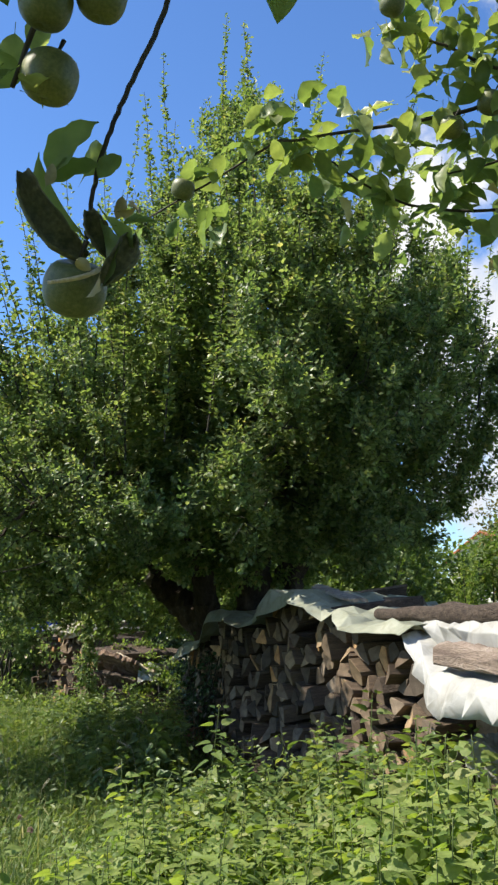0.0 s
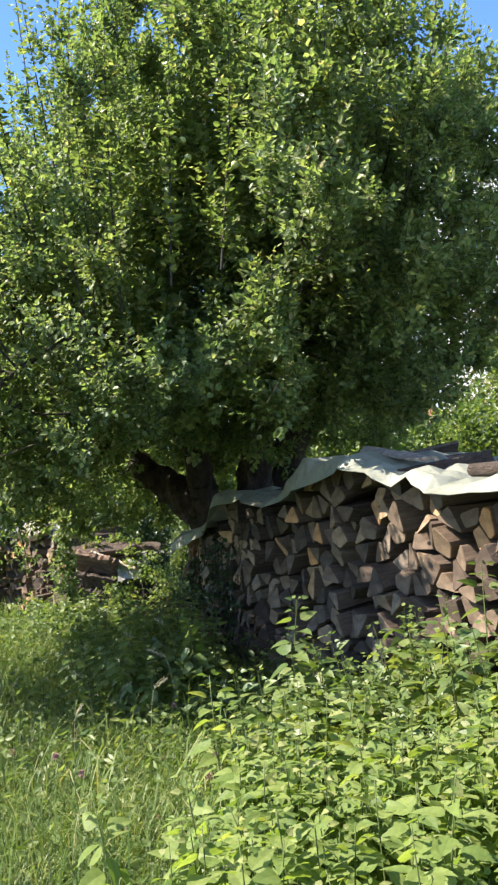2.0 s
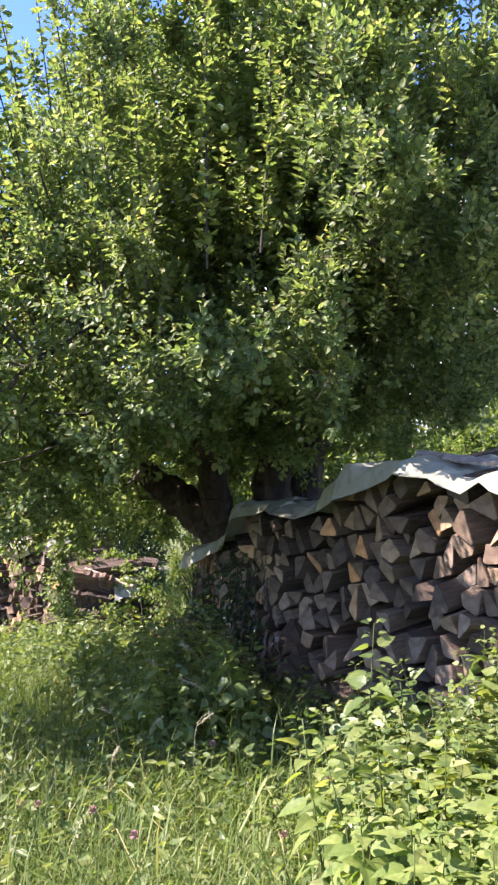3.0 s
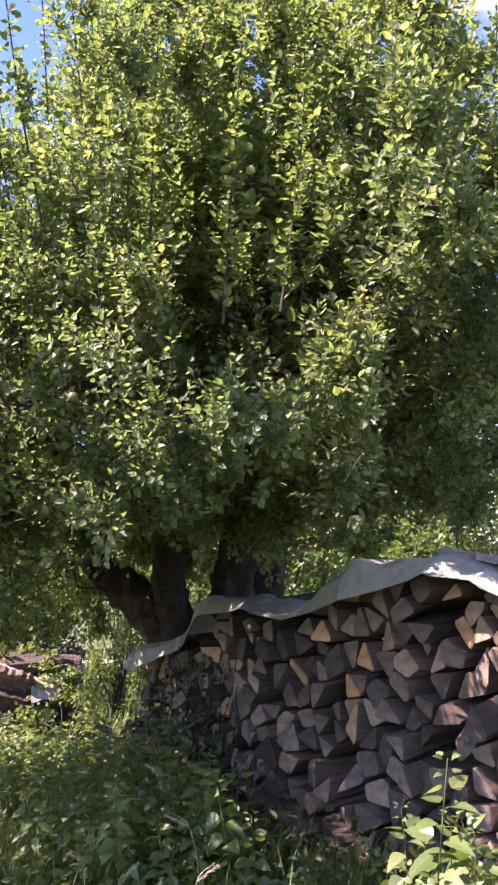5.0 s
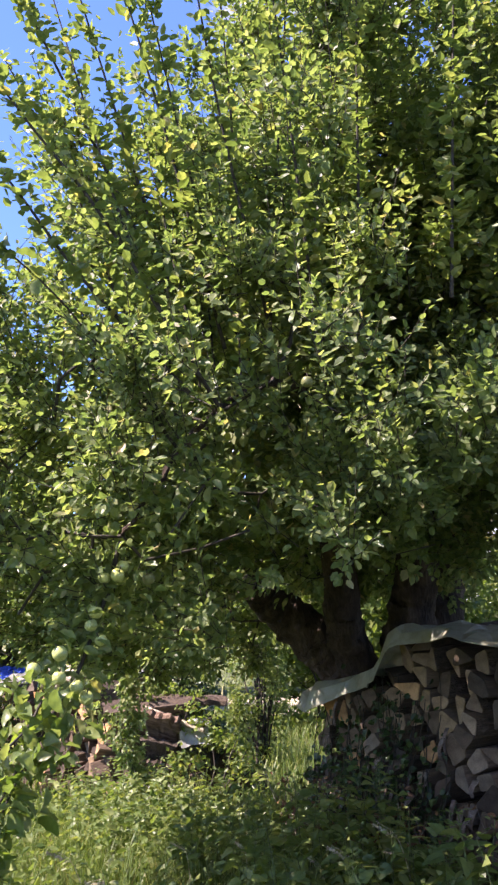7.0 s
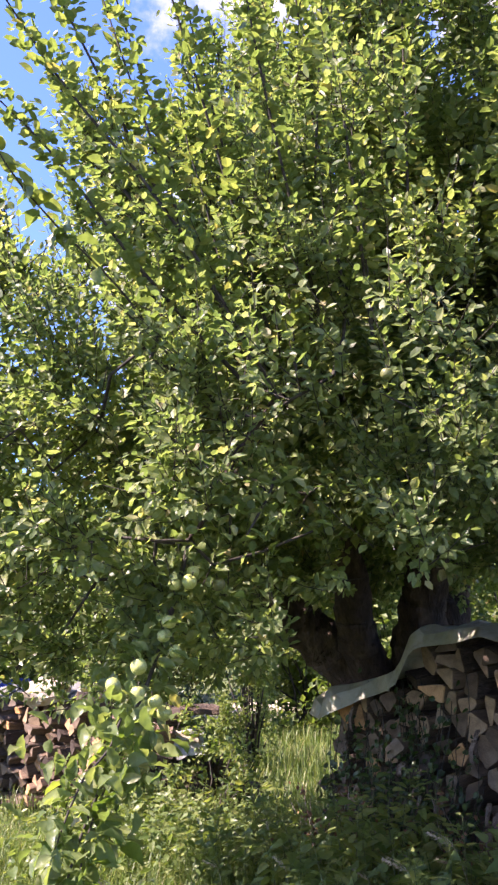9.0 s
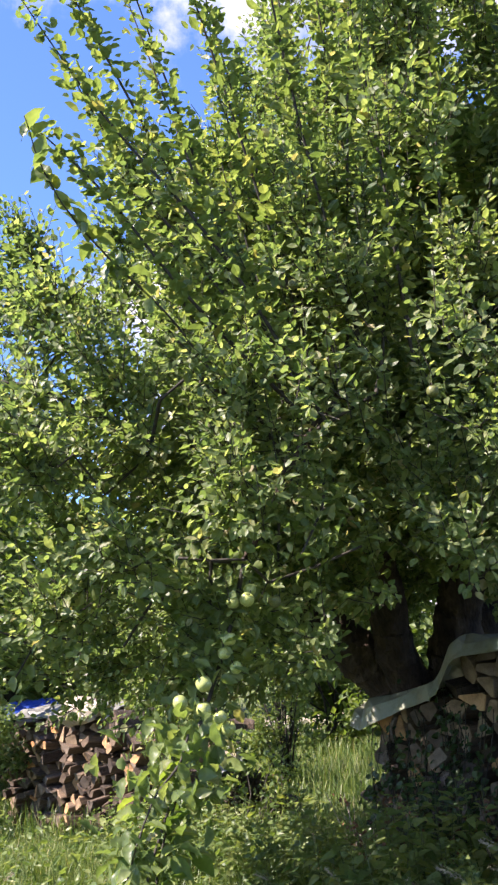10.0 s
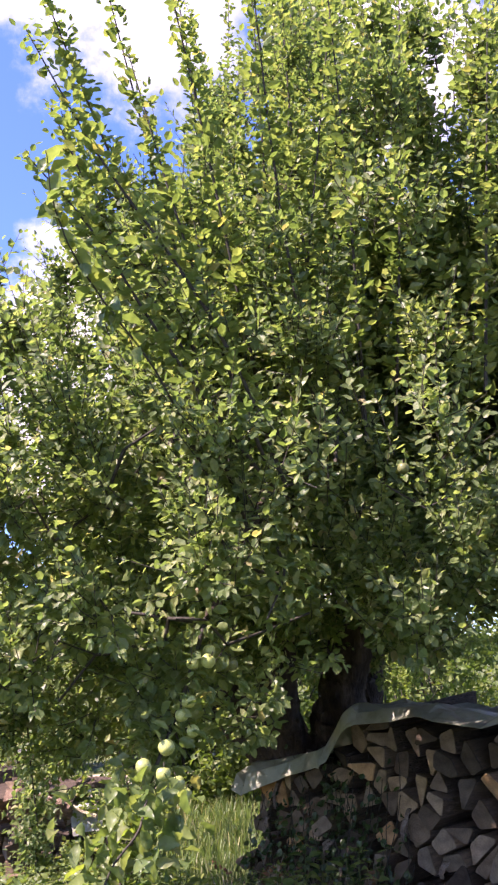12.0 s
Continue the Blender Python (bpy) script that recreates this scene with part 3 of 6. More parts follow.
    weight = np.array(weight, dtype=float)
    has_child = np.zeros(count, dtype=bool)
    for i in range(count - 1, first_new - 1, -1):
        weight[i] = max(weight[i], 1.0)
        has_child[parent[i]] = True
        weight[parent[i]] += weight[i]
    b = Bag()
    for i in range(first_new, count):
        j = parent[i]
        if weight[i] < 4 and np.linalg.norm(arr[i] - arr[j]) > 0.17:
            continue
        r1 = min(0.0022 * math.sqrt(weight[i]), 0.015)
        r0 = min(0.0022 * math.sqrt(weight[j]), r1 * 1.5)
        b.tube((arr[j] - o, arr[i] - o), (r0, r1), 4 if r1 < 0.008 else 6, False)

    # leafy twigs: long ones on the outside, which catch the sun, short dense ones within
    tips = arr[first_new:count]
    heart = np.array((-0.3, 8.3, 2.7))
    core, deep = in_crown(heart + (tips - heart) * 1.22, 0.42), in_crown(heart + (tips - heart) * 1.6, 0.42)
    hub = np.concatenate([np.repeat(tips[~core], 9, 0), np.repeat(tips[core & ~deep], 8, 0), np.repeat(tips[deep], 7, 0)])
    rank = np.concatenate([np.zeros(9 * np.sum(~core), int), np.ones(8 * np.sum(core & ~deep), int), np.full(7 * np.sum(deep), 2)])
    hub = hub + RNG.normal(0, 0.07, hub.shape)
    # the outer twigs gather in tufts with hollows between
    tufts = tips[~core]
    tufts = tufts[RNG.random(len(tufts)) < 0.42]
    for lo in range(0, len(hub), 2000):
        near = np.array([tufts[np.argmin(np.sum((tufts - h) ** 2, 1))] for h in hub[lo:lo + 2000]])
        pull = np.where(rank[lo:lo + 2000] == 0, 0.55, 0.0)[:, None]
        hub[lo:lo + 2000] += (near - hub[lo:lo + 2000]) * pull
    clump = np.array([noise.noise((a * 2.0, b * 2.0, c * 2.0)) for a, b, c in hub])
    keep = clump > np.array((-0.16, -0.45, -1.0))[rank] + 0.07 * RNG.normal(0, 1, len(hub))
    hub, rank = hub[keep], rank[keep]
    away = unit(hub - np.array((-0.1, 8.6, 2.2)))
    way = unit(away * 0.75 + RNG.normal(0, 0.42, hub.shape) + np.array((-0.12, 0, 0.42)))
    length = np.array((0.19, 0.17, 0.17))[rank] * RNG.uniform(0.55, 1.5, len(hub))
    size = np.array((0.050, 0.054, 0.072))[rank] * RNG.uniform(0.85, 1.15, len(hub)) * np.where((hub[:, 0] < -0.7) & (hub[:, 1] < 7.8), 0.80, 1.0)
    fresh = RNG.random(len(hub)) < np.where(rank == 0, np.clip(0.20 + 0.10 * (hub[:, 2] - 2.4), 0.16, 0.45), 0.06)
    for name, label, sprig, mat in (("crown", "dense dark green oval leaves", ~fresh, APPLE_LEAF), ("young_leaves", "lighter young leaf tufts", fresh, SHOOT_LEAF)):
        at, out, up, sz, ends = leafy_twigs(hub[sprig], way[sprig], length[sprig], 14, size[sprig], RNG, away[sprig] * 0.35 + np.array((-0.1, 0, 0.85)))
        thin_twigs(b, ends[rank[sprig] < 2] - o, 0.0022)
        wide = sz * RNG.uniform(0.66, 0.90, len(sz))
        far = at[:, 1] > 7.8
        for prefix, mask, make in (("", ~far, leaves), ("rear_", far, far_leaves)):
            v, f = make(at[mask] - o, out[mask], up[mask], sz[mask], wide[mask])
            part(prefix + name, np_mesh(prefix + name, v, f, mat), tree, label, "stuff")
    # a leafy shoot that hangs down before the low stack
    rng = np.random.default_rng(64)
    line = curve_pts([(-1.72, 9.5, 1.75), (-1.70, 9.8, 1.4), (-1.74, 9.92, 0.85), (-1.70, 9.95, 0.32)], 64)
    thin_twigs(b, np.stack([line[0:-2:2], line[1:-1:2], line[2::2]], 1) - o, 0.006)
    hub = np.repeat(line, 4, 0) + rng.normal(0, 0.03, (256, 3))
    way = unit(rng.normal(0, 0.8, hub.shape) + np.array((0, -0.2, -0.25)))
    at, out, up, sz, ends = leafy_twigs(hub, way, rng.uniform(0.06, 0.16, 256), 8, rng.uniform(0.04, 0.06, 256), rng, np.tile((-0.3, -0.2, 0.9), (256, 1)))
    v, f = far_leaves(at - o, out, up, sz, sz * 0.75)
    part("hanging_shoot", np_mesh("hanging_shoot", v, f, APPLE_LEAF), tree, "leafy shoot hanging low", "stuff")
    part("branchwork", b.mesh("branchwork", TWIG, True), tree, "tangle of dark twigs and branches", "stuff")

    # long upright shoots
    b, pos_l, dir_l, up_l, size_l = Bag(), [], [], [], []
    high = tips[(tips[:, 2] > 2.6 + 0.25 * np.abs(tips[:, 0])) & (tips[:, 0] > -1.9)]
    starts = high[RNG.choice(len(high), 80, replace=False)]
    peak = tips[(tips[:, 2] > 4.5) & (np.abs(tips[:, 0] + 0.15) < 0.7)]
    starts = np.concatenate([starts, peak[RNG.choice(len(peak), 30, replace=False)]])
    extra = np.array([(-1.45, 6.7, 2.45), (-1.5, 6.8, 2.4), (-1.3, 6.7, 2.5), (-1.4, 6.4, 2.3), (-1.6, 7.0, 2.5), (-1.2, 7.0, 2.6), (-1.55, 6.5, 2.5), (-1.05, 6.5, 2.5)])
    fan = [[(-1.51, 6.75, 2.42), (-1.82, 6.65, 3.57), (-2.10, 6.5, 4.55)], [(-1.55, 6.75, 2.6), (-2.06, 6.65, 3.76), (-2.30, 6.5, 4.2)], [(-1.34, 6.75, 2.56), (-1.54, 6.65, 3.38), (-1.78, 6.5, 4.6)],
           [(-1.31, 6.75, 2.66), (-1.33, 6.65, 3.39), (-1.40, 6.5, 4.7)], [(-1.60, 6.75, 2.7), (-2.0, 6.65, 3.25), (-2.25, 6.55, 3.7)], [(-1.2, 6.8, 2.6), (-1.15, 6.6, 3.4), (-1.05, 6.4, 4.5)],
           [(-1.42, 6.6, 2.5), (-1.68, 6.4, 3.5), (-1.92, 6.2, 4.3)], [(-1.25, 6.5, 2.5), (-1.45, 6.3, 3.4), (-1.6, 6.1, 4.4)], [(-1.1, 6.4, 2.4), (-1.2, 6.2, 3.3), (-1.3, 6.05, 4.2)], [(-0.9, 6.5, 2.5), (-0.9, 6.3, 3.4), (-0.85, 6.2, 4.4)],
           [(-0.6, 6.3, 2.6), (-0.55, 6.2, 3.4), (-0.5, 6.1, 4.2)], [(-1.7, 6.9, 2.5), (-1.95, 6.9, 3.2), (-2.15, 6.85, 3.9)], [(-1.0, 6.9, 2.8), (-1.1, 6.8, 3.8), (-1.15, 6.7, 4.9)], [(-0.3, 6.4, 2.7), (-0.2, 6.3, 3.5), (-0.15, 6.3, 4.3)],
           [(-1.5, 6.3, 2.2), (-1.72, 6.1, 2.5), (-1.89, 6.1, 2.82), (-2.15, 6.1, 3.18), (-2.28, 6.1, 3.4), (-2.42, 6.1, 3.66)], [(-1.55, 6.35, 2.3), (-1.77, 6.2, 2.69), (-1.92, 6.2, 3.23), (-2.05, 6.2, 3.75)],
           [(-1.6, 6.3, 2.25), (-1.95, 6.15, 2.6), (-2.2, 6.1, 2.95), (-2.42, 6.1, 3.2)]]
    runs = [(None, s) for s in np.concatenate([starts, extra])] + [(c, np.array(c[0])) for c in fan]
    for ctrl, s in runs:
        top = 6.9 - 1.25 * min(abs(s[0] + 0.25), 1.1) - 0.12 * abs(s[1] - 8.2)
        own = ctrl is not None
        length = min(RNG.uniform(0.5, 1.7), max(0.25, top - s[2]))
        lean = np.array((RNG.normal(0, 0.09) + 0.06 * s[0], RNG.normal(-0.02, 0.09), 1.0))
        n = 10
        u = np.linspace(0, 1, n)[:, None]
        p = s + lean * length * u + np.array((RNG.normal(0, 0.05), RNG.normal(0, 0.05), 0)) * u * u + RNG.normal(0, 0.006, (n, 3)) * u
        if own:
            p = curve_pts(ctrl, n)
            length = 2.0
        b.tube(p - o, np.linspace(0.008 if own else 0.005, 0.002, n), 5, False)
        m = int(length / (0.0085 if own else 0.012))
        w = RNG.uniform(0.08, 1, m)
        at = np.stack([np.interp(w, u[:, 0], p[:, c]) for c in range(3)], -1) + RNG.normal(0, 0.024 if own else 0.013, (m, 3))
        ang = RNG.uniform(0, 2 * np.pi, m)
        d = np.stack([np.cos(ang), np.sin(ang), RNG.uniform(0.0, 0.9, m)], -1)
        pos_l.append(at), dir_l.append(d)
        size_l.append(RNG.uniform(0.034, 0.055, m) * (1.15 if own else 1.1) * (1.05 - 0.45 * w ** 3))
    pos_l, dir_l, size_l = np.concatenate(pos_l), np.concatenate(dir_l), np.concatenate(size_l)
    up = RNG.normal(0, 0.4, pos_l.shape) + np.array((0, 0, 1.0))
    part("shootwood", b.mesh("shootwood", TWIG, True), tree, "long straight upright water shoots", "stuff")
    v, f = leaves(pos_l - o, dir_l, up, size_l, size_l * 0.72)
    part("shoot_leaves", np_mesh("shoot_leaves", v, f, SHOOT_LEAF), tree, "bright young leaves on the upright shoots", "stuff")
    return tree, tips, o


def apple_mesh(skin):
    prof = ((0.0, 0.36), (0.10, 0.43), (0.24, 0.46), (0.40, 0.40), (0.50, 0.20), (0.515, 0.0), (0.49, -0.18), (0.40, -0.34), (0.24, -0.44), (0.10, -0.445), (0.0, -0.40))
    prof = [tuple(p) for p in curve_pts(prof, 23)]
    n = 28
    v = [(0, 0, prof[0][1])]
    for r, z in prof[1:-1]:
        v += [(r * math.cos(2 * math.pi * k / n) * (1 + 0.03 * math.cos(5 * 2 * math.pi * k / n)), r * math.sin(2 * math.pi * k / n), z) for k in range(n)]
    v.append((0, 0, prof[-1][1]))
    m = len(prof) - 2
    tri = [(0, 1 + k, 1 + (k + 1) % n) for k in range(n)] + [(len(v) - 1, 1 + (m - 1) * n + (k + 1) % n, 1 + (m - 1) * n + k) for k in range(n)]
    quad = [(1 + i * n + k, 1 + (i + 1) * n + k, 1 + (i + 1) * n + (k + 1) % n, 1 + i * n + (k + 1) % n) for i in range(m - 1) for k in range(n)]
    return np_mesh("apple", v, [np.array(tri), np.array(quad)], skin, smooth=True)


def stalk_mesh():
    b = Bag()
    b.tube(((0, 0, 0.3), (0.03, 0, 0.55), (0.10, 0.02, 0.85)), (0.035, 0.03, 0.05), 5)
    return b.mesh("stalk", TWIG, True)


APPLE, SHADED_APPLE, STALK = apple_mesh(APPLE_SKIN), apple_mesh(SHADED_SKIN), stalk_mesh()


def hang_apple(parent, at, size, tilt=(0, 0, 0), kind=None):
    a = part("apple", kind or APPLE, parent, "unripe pale green apple")
    a.location, a.scale, a.rotation_euler = at, (size, size, size * 0.95), tilt
    part("stalk", STALK, a)
    return a


TREE, TIPS, TREE_O = build_apple_tree()

# ---- wood piles ----
def clip_poly(poly, nx, ny, c):
    """Keeps the part of a polygon where nx*x + ny*y <= c."""
    out = []
    for i, p in enumerate(poly):
        q = poly[(i + 1) % len(poly)]
        a, b = nx * p[0] + ny * p[1] - c, nx * q[0] + ny * q[1] - c
        if a <= 0:
            out.append(p)
        if a * b < 0:
            t = a / (a - b)
            out.append((p[0] + (q[0] - p[0]) * t, p[1] + (q[1] - p[1]) * t))
    return out


def wood_cells(rng, s0, s1, top, ds, dz, jitter=0.42):
    """Cross-sections of stacked split wood on a face: the cells round jittered points."""
    pts = []
    row = 0
    z = dz * 0.4
    while z < 1.7:
        for s in np.arange(s0 - ds, s1 + ds, ds):
            pts.append((s + (row % 2) * ds / 2 + rng.uniform(-jitter, jitter) * ds, z + rng.uniform(-jitter, jitter) * dz))
        z += dz
        row += 1
    pts = np.array(pts)
    cells = []
    for p in pts:
        if p[0] < s0 or p[0] > s1 or p[1] > top(p[0]) - 0.04:
            continue
        r = 0.13
        poly = [(p[0] + r * math.cos(k * math.pi / 4), p[1] + r * math.sin(k * math.pi / 4)) for k in range(8)]
        near = pts[np.sum((pts - p) ** 2, 1) < 0.12]
        for q in near:
            d = q - p
            ln = math.hypot(*d)
            if ln < 1e-6:
                continue
            n = d / ln
            poly = clip_poly(poly, n[0], n[1], n @ p + ln / 2 - rng.uniform(0.001, 0.008))
            if len(poly) < 3:
                break
        if len(poly) >= 3:
            poly = clip_poly(poly, 0, -1, 0.0)
        if len(poly) >= 3:
            cells.append(poly)
    return cells


def split_shape(rng, poly):
    """Splits a cell down to the wedge or block that an axe leaves."""
    want = rng.choice((3, 4, 5, 9), p=(0.56, 0.28, 0.11, 0.05))
    poly = list(poly)
    while len(poly) > want:
        loss = []
        for i, p in enumerate(poly):
            a, q = poly[i - 1], poly[(i + 1) % len(poly)]
            loss.append(abs((p[0] - a[0]) * (q[1] - a[1]) - (p[1] - a[1]) * (q[0] - a[0])))
        del poly[int(np.argmin(np.array(loss) * rng.uniform(0.6, 1.4, len(loss))))]
    c = np.mean(poly, 0)
    grow = rng.uniform(1.0, 1.15) if len(poly) == 3 else rng.uniform(0.88, 1.0)
    return [tuple(c + (np.array(p) - c) * grow) for p in poly]


def log_mesh(rng, poly, length, taper=0.03, grey=0.3):
    """A split log along +y from its cut end at y = 0; rounded corners; some sides keep their bark."""
    c = np.mean(poly, 0)
    pts = []
    for i, p in enumerate(poly):
        a, q = np.array(poly[i - 1]), np.array(poly[(i + 1) % len(poly)])
        p = np.array(p)
        pts += [p + (a - p) * 0.12, p + (q - p) * 0.12]
    pts = np.array(pts) - c
    n = len(pts)
    side_mat = [1] * n
    bark_side = rng.integers(0, n)
    if rng.random() < 0.7:
        for k in range(max(2, n // 3)):
            side_mat[(bark_side + k) % n] = 2
    tilt = rng.normal(0, 0.18, 2)
    rings = []
    for y, s in ((0.0, 0.965), (0.006, 1.0), (length, 1.0 - taper)):
        wob = 1 + rng.normal(0, 0.015, (n, 1))
        ring = pts * s * wob
        yy = y + (ring @ tilt if y < 0.01 else 0 * ring[:, 0])
        rings.append(np.stack([ring[:, 0], yy, ring[:, 1]], -1))
    v = np.concatenate(rings + [[(0, 0.0, 0)]])
    quads, index = [], []
    for r in range(2):
        for k in range(n):
            quads.append((r * n + k, r * n + (k + 1) % n, (r + 1) * n + (k + 1) % n, (r + 1) * n + k))
            index.append(0 if r == 0 else side_mat[k])
    tris = [(3 * n, (k + 1) % n, k) for k in range(n)]
    index += [0] * n
    return np_mesh("log", v, [np.array(quads), np.array(tris)], [LOG_END_GREY if rng.random() < grey else LOG_END, LOG_SPLIT, LOG_BARK], index), c


P0, U, N = np.array((0.74, 5.51)), np.array((-0.3535, 0.9354)), np.array((-0.9354, -0.3535))
TOP_S = (-2.6, -0.62, -0.12, 0.06, 0.33, 0.45, 0.85, 1.44, 1.95, 2.36, 2.83, 3.04, 3.39, 3.66, 3.76)
TOP_Z = (1.40, 1.40, 1.36, 1.38, 1.47, 1.42, 1.57, 1.56, 1.30, 1.36, 1.39, 1.16, 1.10, 1.06, 1.02)
LIP_S = (-0.62, -0.12, 0.06, 0.33, 0.47, 0.6, 0.85, 1.38, 1.65, 1.97, 2.34, 2.6, 2.79, 3.0, 3.3, 3.66, 3.76)
LIP_Z = (1.34, 1.33, 1.34, 1.42, 1.36, 1.46, 1.49, 1.38, 1.33, 1.265, 1.325, 1.29, 1.28, 1.07, 1.0, 0.88, 0.92)


def on_face(s, out, z):
    p = P0 + U * s + N * out
    return np.array((p[0], p[1], z))


def batter(z):
    """How far the foot of the stack stands out."""
    return 0.24 * max(0.0, 1 - z / 1.0) ** 1.3


def build_main_pile():
    rng = np.random.default_rng(21)
    pile = thing("wood_pile", "long stack of split grey-brown firewood under a tarp", "wood pile", at=tuple(on_face(1.6, 0, 0)))
    turn = math.atan2(-N[1], -N[0]) - math.pi / 2
    m = Matrix.Translation(pile.location).inverted()
    top = lambda s: float(np.interp(s, TOP_S, TOP_Z)) - 0.03 - (0.05 if 2.7 < s < 3.1 else 0)
    for poly in wood_cells(rng, -0.72, 3.66, top, 0.138, 0.116, 0.48):
        if rng.random() < 0.03:
            continue
        poly = split_shape(rng, poly)
        me, c = log_mesh(rng, poly, rng.uniform(0.75, 0.95), grey=float(np.interp(np.mean(poly, 0)[1], (0.45, 1.1), (0.85, 0.15))))
        lg = part("log", me, pile)
        out = batter(c[1]) + rng.normal(0, 0.018) + (0.06 if rng.random() < 0.1 else 0)
        lg.matrix_basis = m @ Matrix.Translation(on_face(-0 + c[0], out, c[1])) @ Matrix.Rotation(turn, 4, "Z") @ Matrix.Rotation(rng.normal(0, 0.06), 4, "X") @ Matrix.Rotation(rng.normal(0, 0.07), 4, "Z") @ Matrix.Rotation(rng.normal(0, 0.16), 4, "Y") @ Matrix.Diagonal((-1, 1, 1, 1))
    # the covered run beyond
    for poly in wood_cells(rng, -2.6, -0.76, lambda s: 1.06, 0.19, 0.16):
        me, c = log_mesh(rng, poly, 0.9)
        lg = part("log", me, pile)
        lg.matrix_basis = m @ Matrix.Translation(on_face(c[0], batter(c[1]) * 0.3 - 0.25, c[1])) @ Matrix.Rotation(turn, 4, "Z") @ Matrix.Diagonal((-1, 1, 1, 1))
    return pile


def grid_faces(rows, cols):
    i, j = np.meshgrid(np.arange(rows - 1), np.arange(cols - 1), indexing="ij")
    a = (i * cols + j).ravel()
    return np.stack([a, a + 1, a + cols + 1, a + cols], -1)


def solid(ob, thick):
    mod = ob.modifiers.new("thickness", "SOLIDIFY")
    mod.thickness, mod.offset = thick, 0
    return ob


def resample(prof, n):
    """Points at even steps along a bent line, corners kept crisp."""
    c = np.asarray(prof, dtype=float)
    d = np.concatenate([[0], np.cumsum(np.linalg.norm(np.diff(c, axis=0), axis=1))])
    t = np.linspace(0, d[-1], n)
    return np.stack([np.interp(t, d, c[:, k]) for k in range(c.shape[1])], -1)


def crumple(v, rng, along, amount):
    """Small random shifts that turn a smooth sheet into flat facets with ridges."""
    v[1:-1, 1:-1] += rng.normal(0, 1, v[1:-1, 1:-1].shape) * np.array(along) * amount
    return v


def facet_mesh(name, v, mat, smooth=False):
    rows, cols = v.shape[:2]
    q = grid_faces(rows, cols)
    odd = ((q[:, 0] // cols) + (q[:, 0] % cols)) % 2 == 0
    a = np.concatenate([q[odd][:, [0, 1, 2]], q[odd][:, [0, 2, 3]], q[~odd][:, [0, 1, 3]], q[~odd][:, [1, 2, 3]]])
    return np_mesh(name, v.reshape(-1, 3), a, mat, smooth=smooth)


def softened(ob, thick, levels=1):
    """Rounds the ridges a little and gives the sheet its thickness."""
    bev = ob.modifiers.new("round", "BEVEL")
    bev.width, bev.segments, bev.limit_method, bev.angle_limit = 0.006, 2, "ANGLE", radians(12)
    return solid(ob, thick)


def build_tarp():
    """Creased tarp over the stack: a hanging lip at the front, then back over the top."""
    rng = np.random.default_rng(6)
    ss = np.sort(np.concatenate([np.array(TOP_S[1:]), np.array(LIP_S[1:-1]), np.arange(-0.66, 3.76, 0.11)]))
    ss = ss[np.concatenate([[True], np.diff(ss) > 0.03])]
    rows = []
    for k, s in enumerate(ss):
        t, l = np.interp(s, TOP_S, TOP_Z), np.interp(s, LIP_S, LIP_Z)
        pleat = abs((s / 0.36) % 2 - 1) - 0.5
        fold = rng.normal(0, 0.012) + 0.10 * pleat
        over = np.interp(s, (-0.7, 0.9, 1.6, 2.8, 3.9), (0.15, 0.17, 0.14, 0.12, 0.14))
        prof = ((over + fold, l), (over + 0.7 * fold - 0.015, l * 0.55 + t * 0.45), (over - 0.05 + 0.3 * fold, t - 0.012), (over - 0.10, t), (-0.15, t - 0.012 + 0.02 * pleat), (-0.4, t - 0.03), (-0.7, t - 0.05), (-0.98, t - 0.09), (-1.05, t - 0.28))
        rows.append([on_face(s, q[0], q[1]) for q in resample(prof, 15)])
    v = crumple(np.array(rows), rng, (0.7, 0.7, 1.0), 0.013)
    softened(thing("tarp", "creased grey-green tarp draped over the wood pile", "tarp", data=facet_mesh("tarp", v, TARP)), 0.004)


def build_white_sheet():
    rng = np.random.default_rng(16)
    rows = []
    for s in np.concatenate([np.arange(-2.7, -1.1, 0.12), np.arange(-1.1, -0.59, 0.06)]):
        hem = np.interp(s, (-2.7, -1.3, -1.04, -0.78, -0.60), (1.00, 1.01, 0.98, 1.17, 1.36))
        reach = np.interp(s, (-2.7, -0.95, -0.78, -0.60), (0.20, 0.19, 0.15, 0.12))
        shelf = np.interp(s, (-2.7, -0.9, -0.78, -0.60), (1.16, 1.17, 1.25, 1.37))
        fold = rng.normal(0, 0.02)
        prof = ((reach + 0.04 + fold, hem), (reach + 0.02 + fold * 0.5, (hem + shelf) / 2), (reach, shelf), (0.02, shelf + 0.015), (0.0, 1.33), (0.06, 1.40), (-0.05, 1.425), (-0.3, 1.43), (-0.6, 1.43), (-1.0, 1.36))
        rows.append([on_face(s, q[0], q[1]) for q in resample(prof, 16)])
    v = crumple(np.array(rows), rng, (0.8, 0.8, 0.8), 0.010)
    softened(thing("plastic_sheet", "bright white plastic sheet hanging over the wood pile", "plastic sheet", data=facet_mesh("plastic_sheet", v, WHITE_SHEET, True)), 0.003)


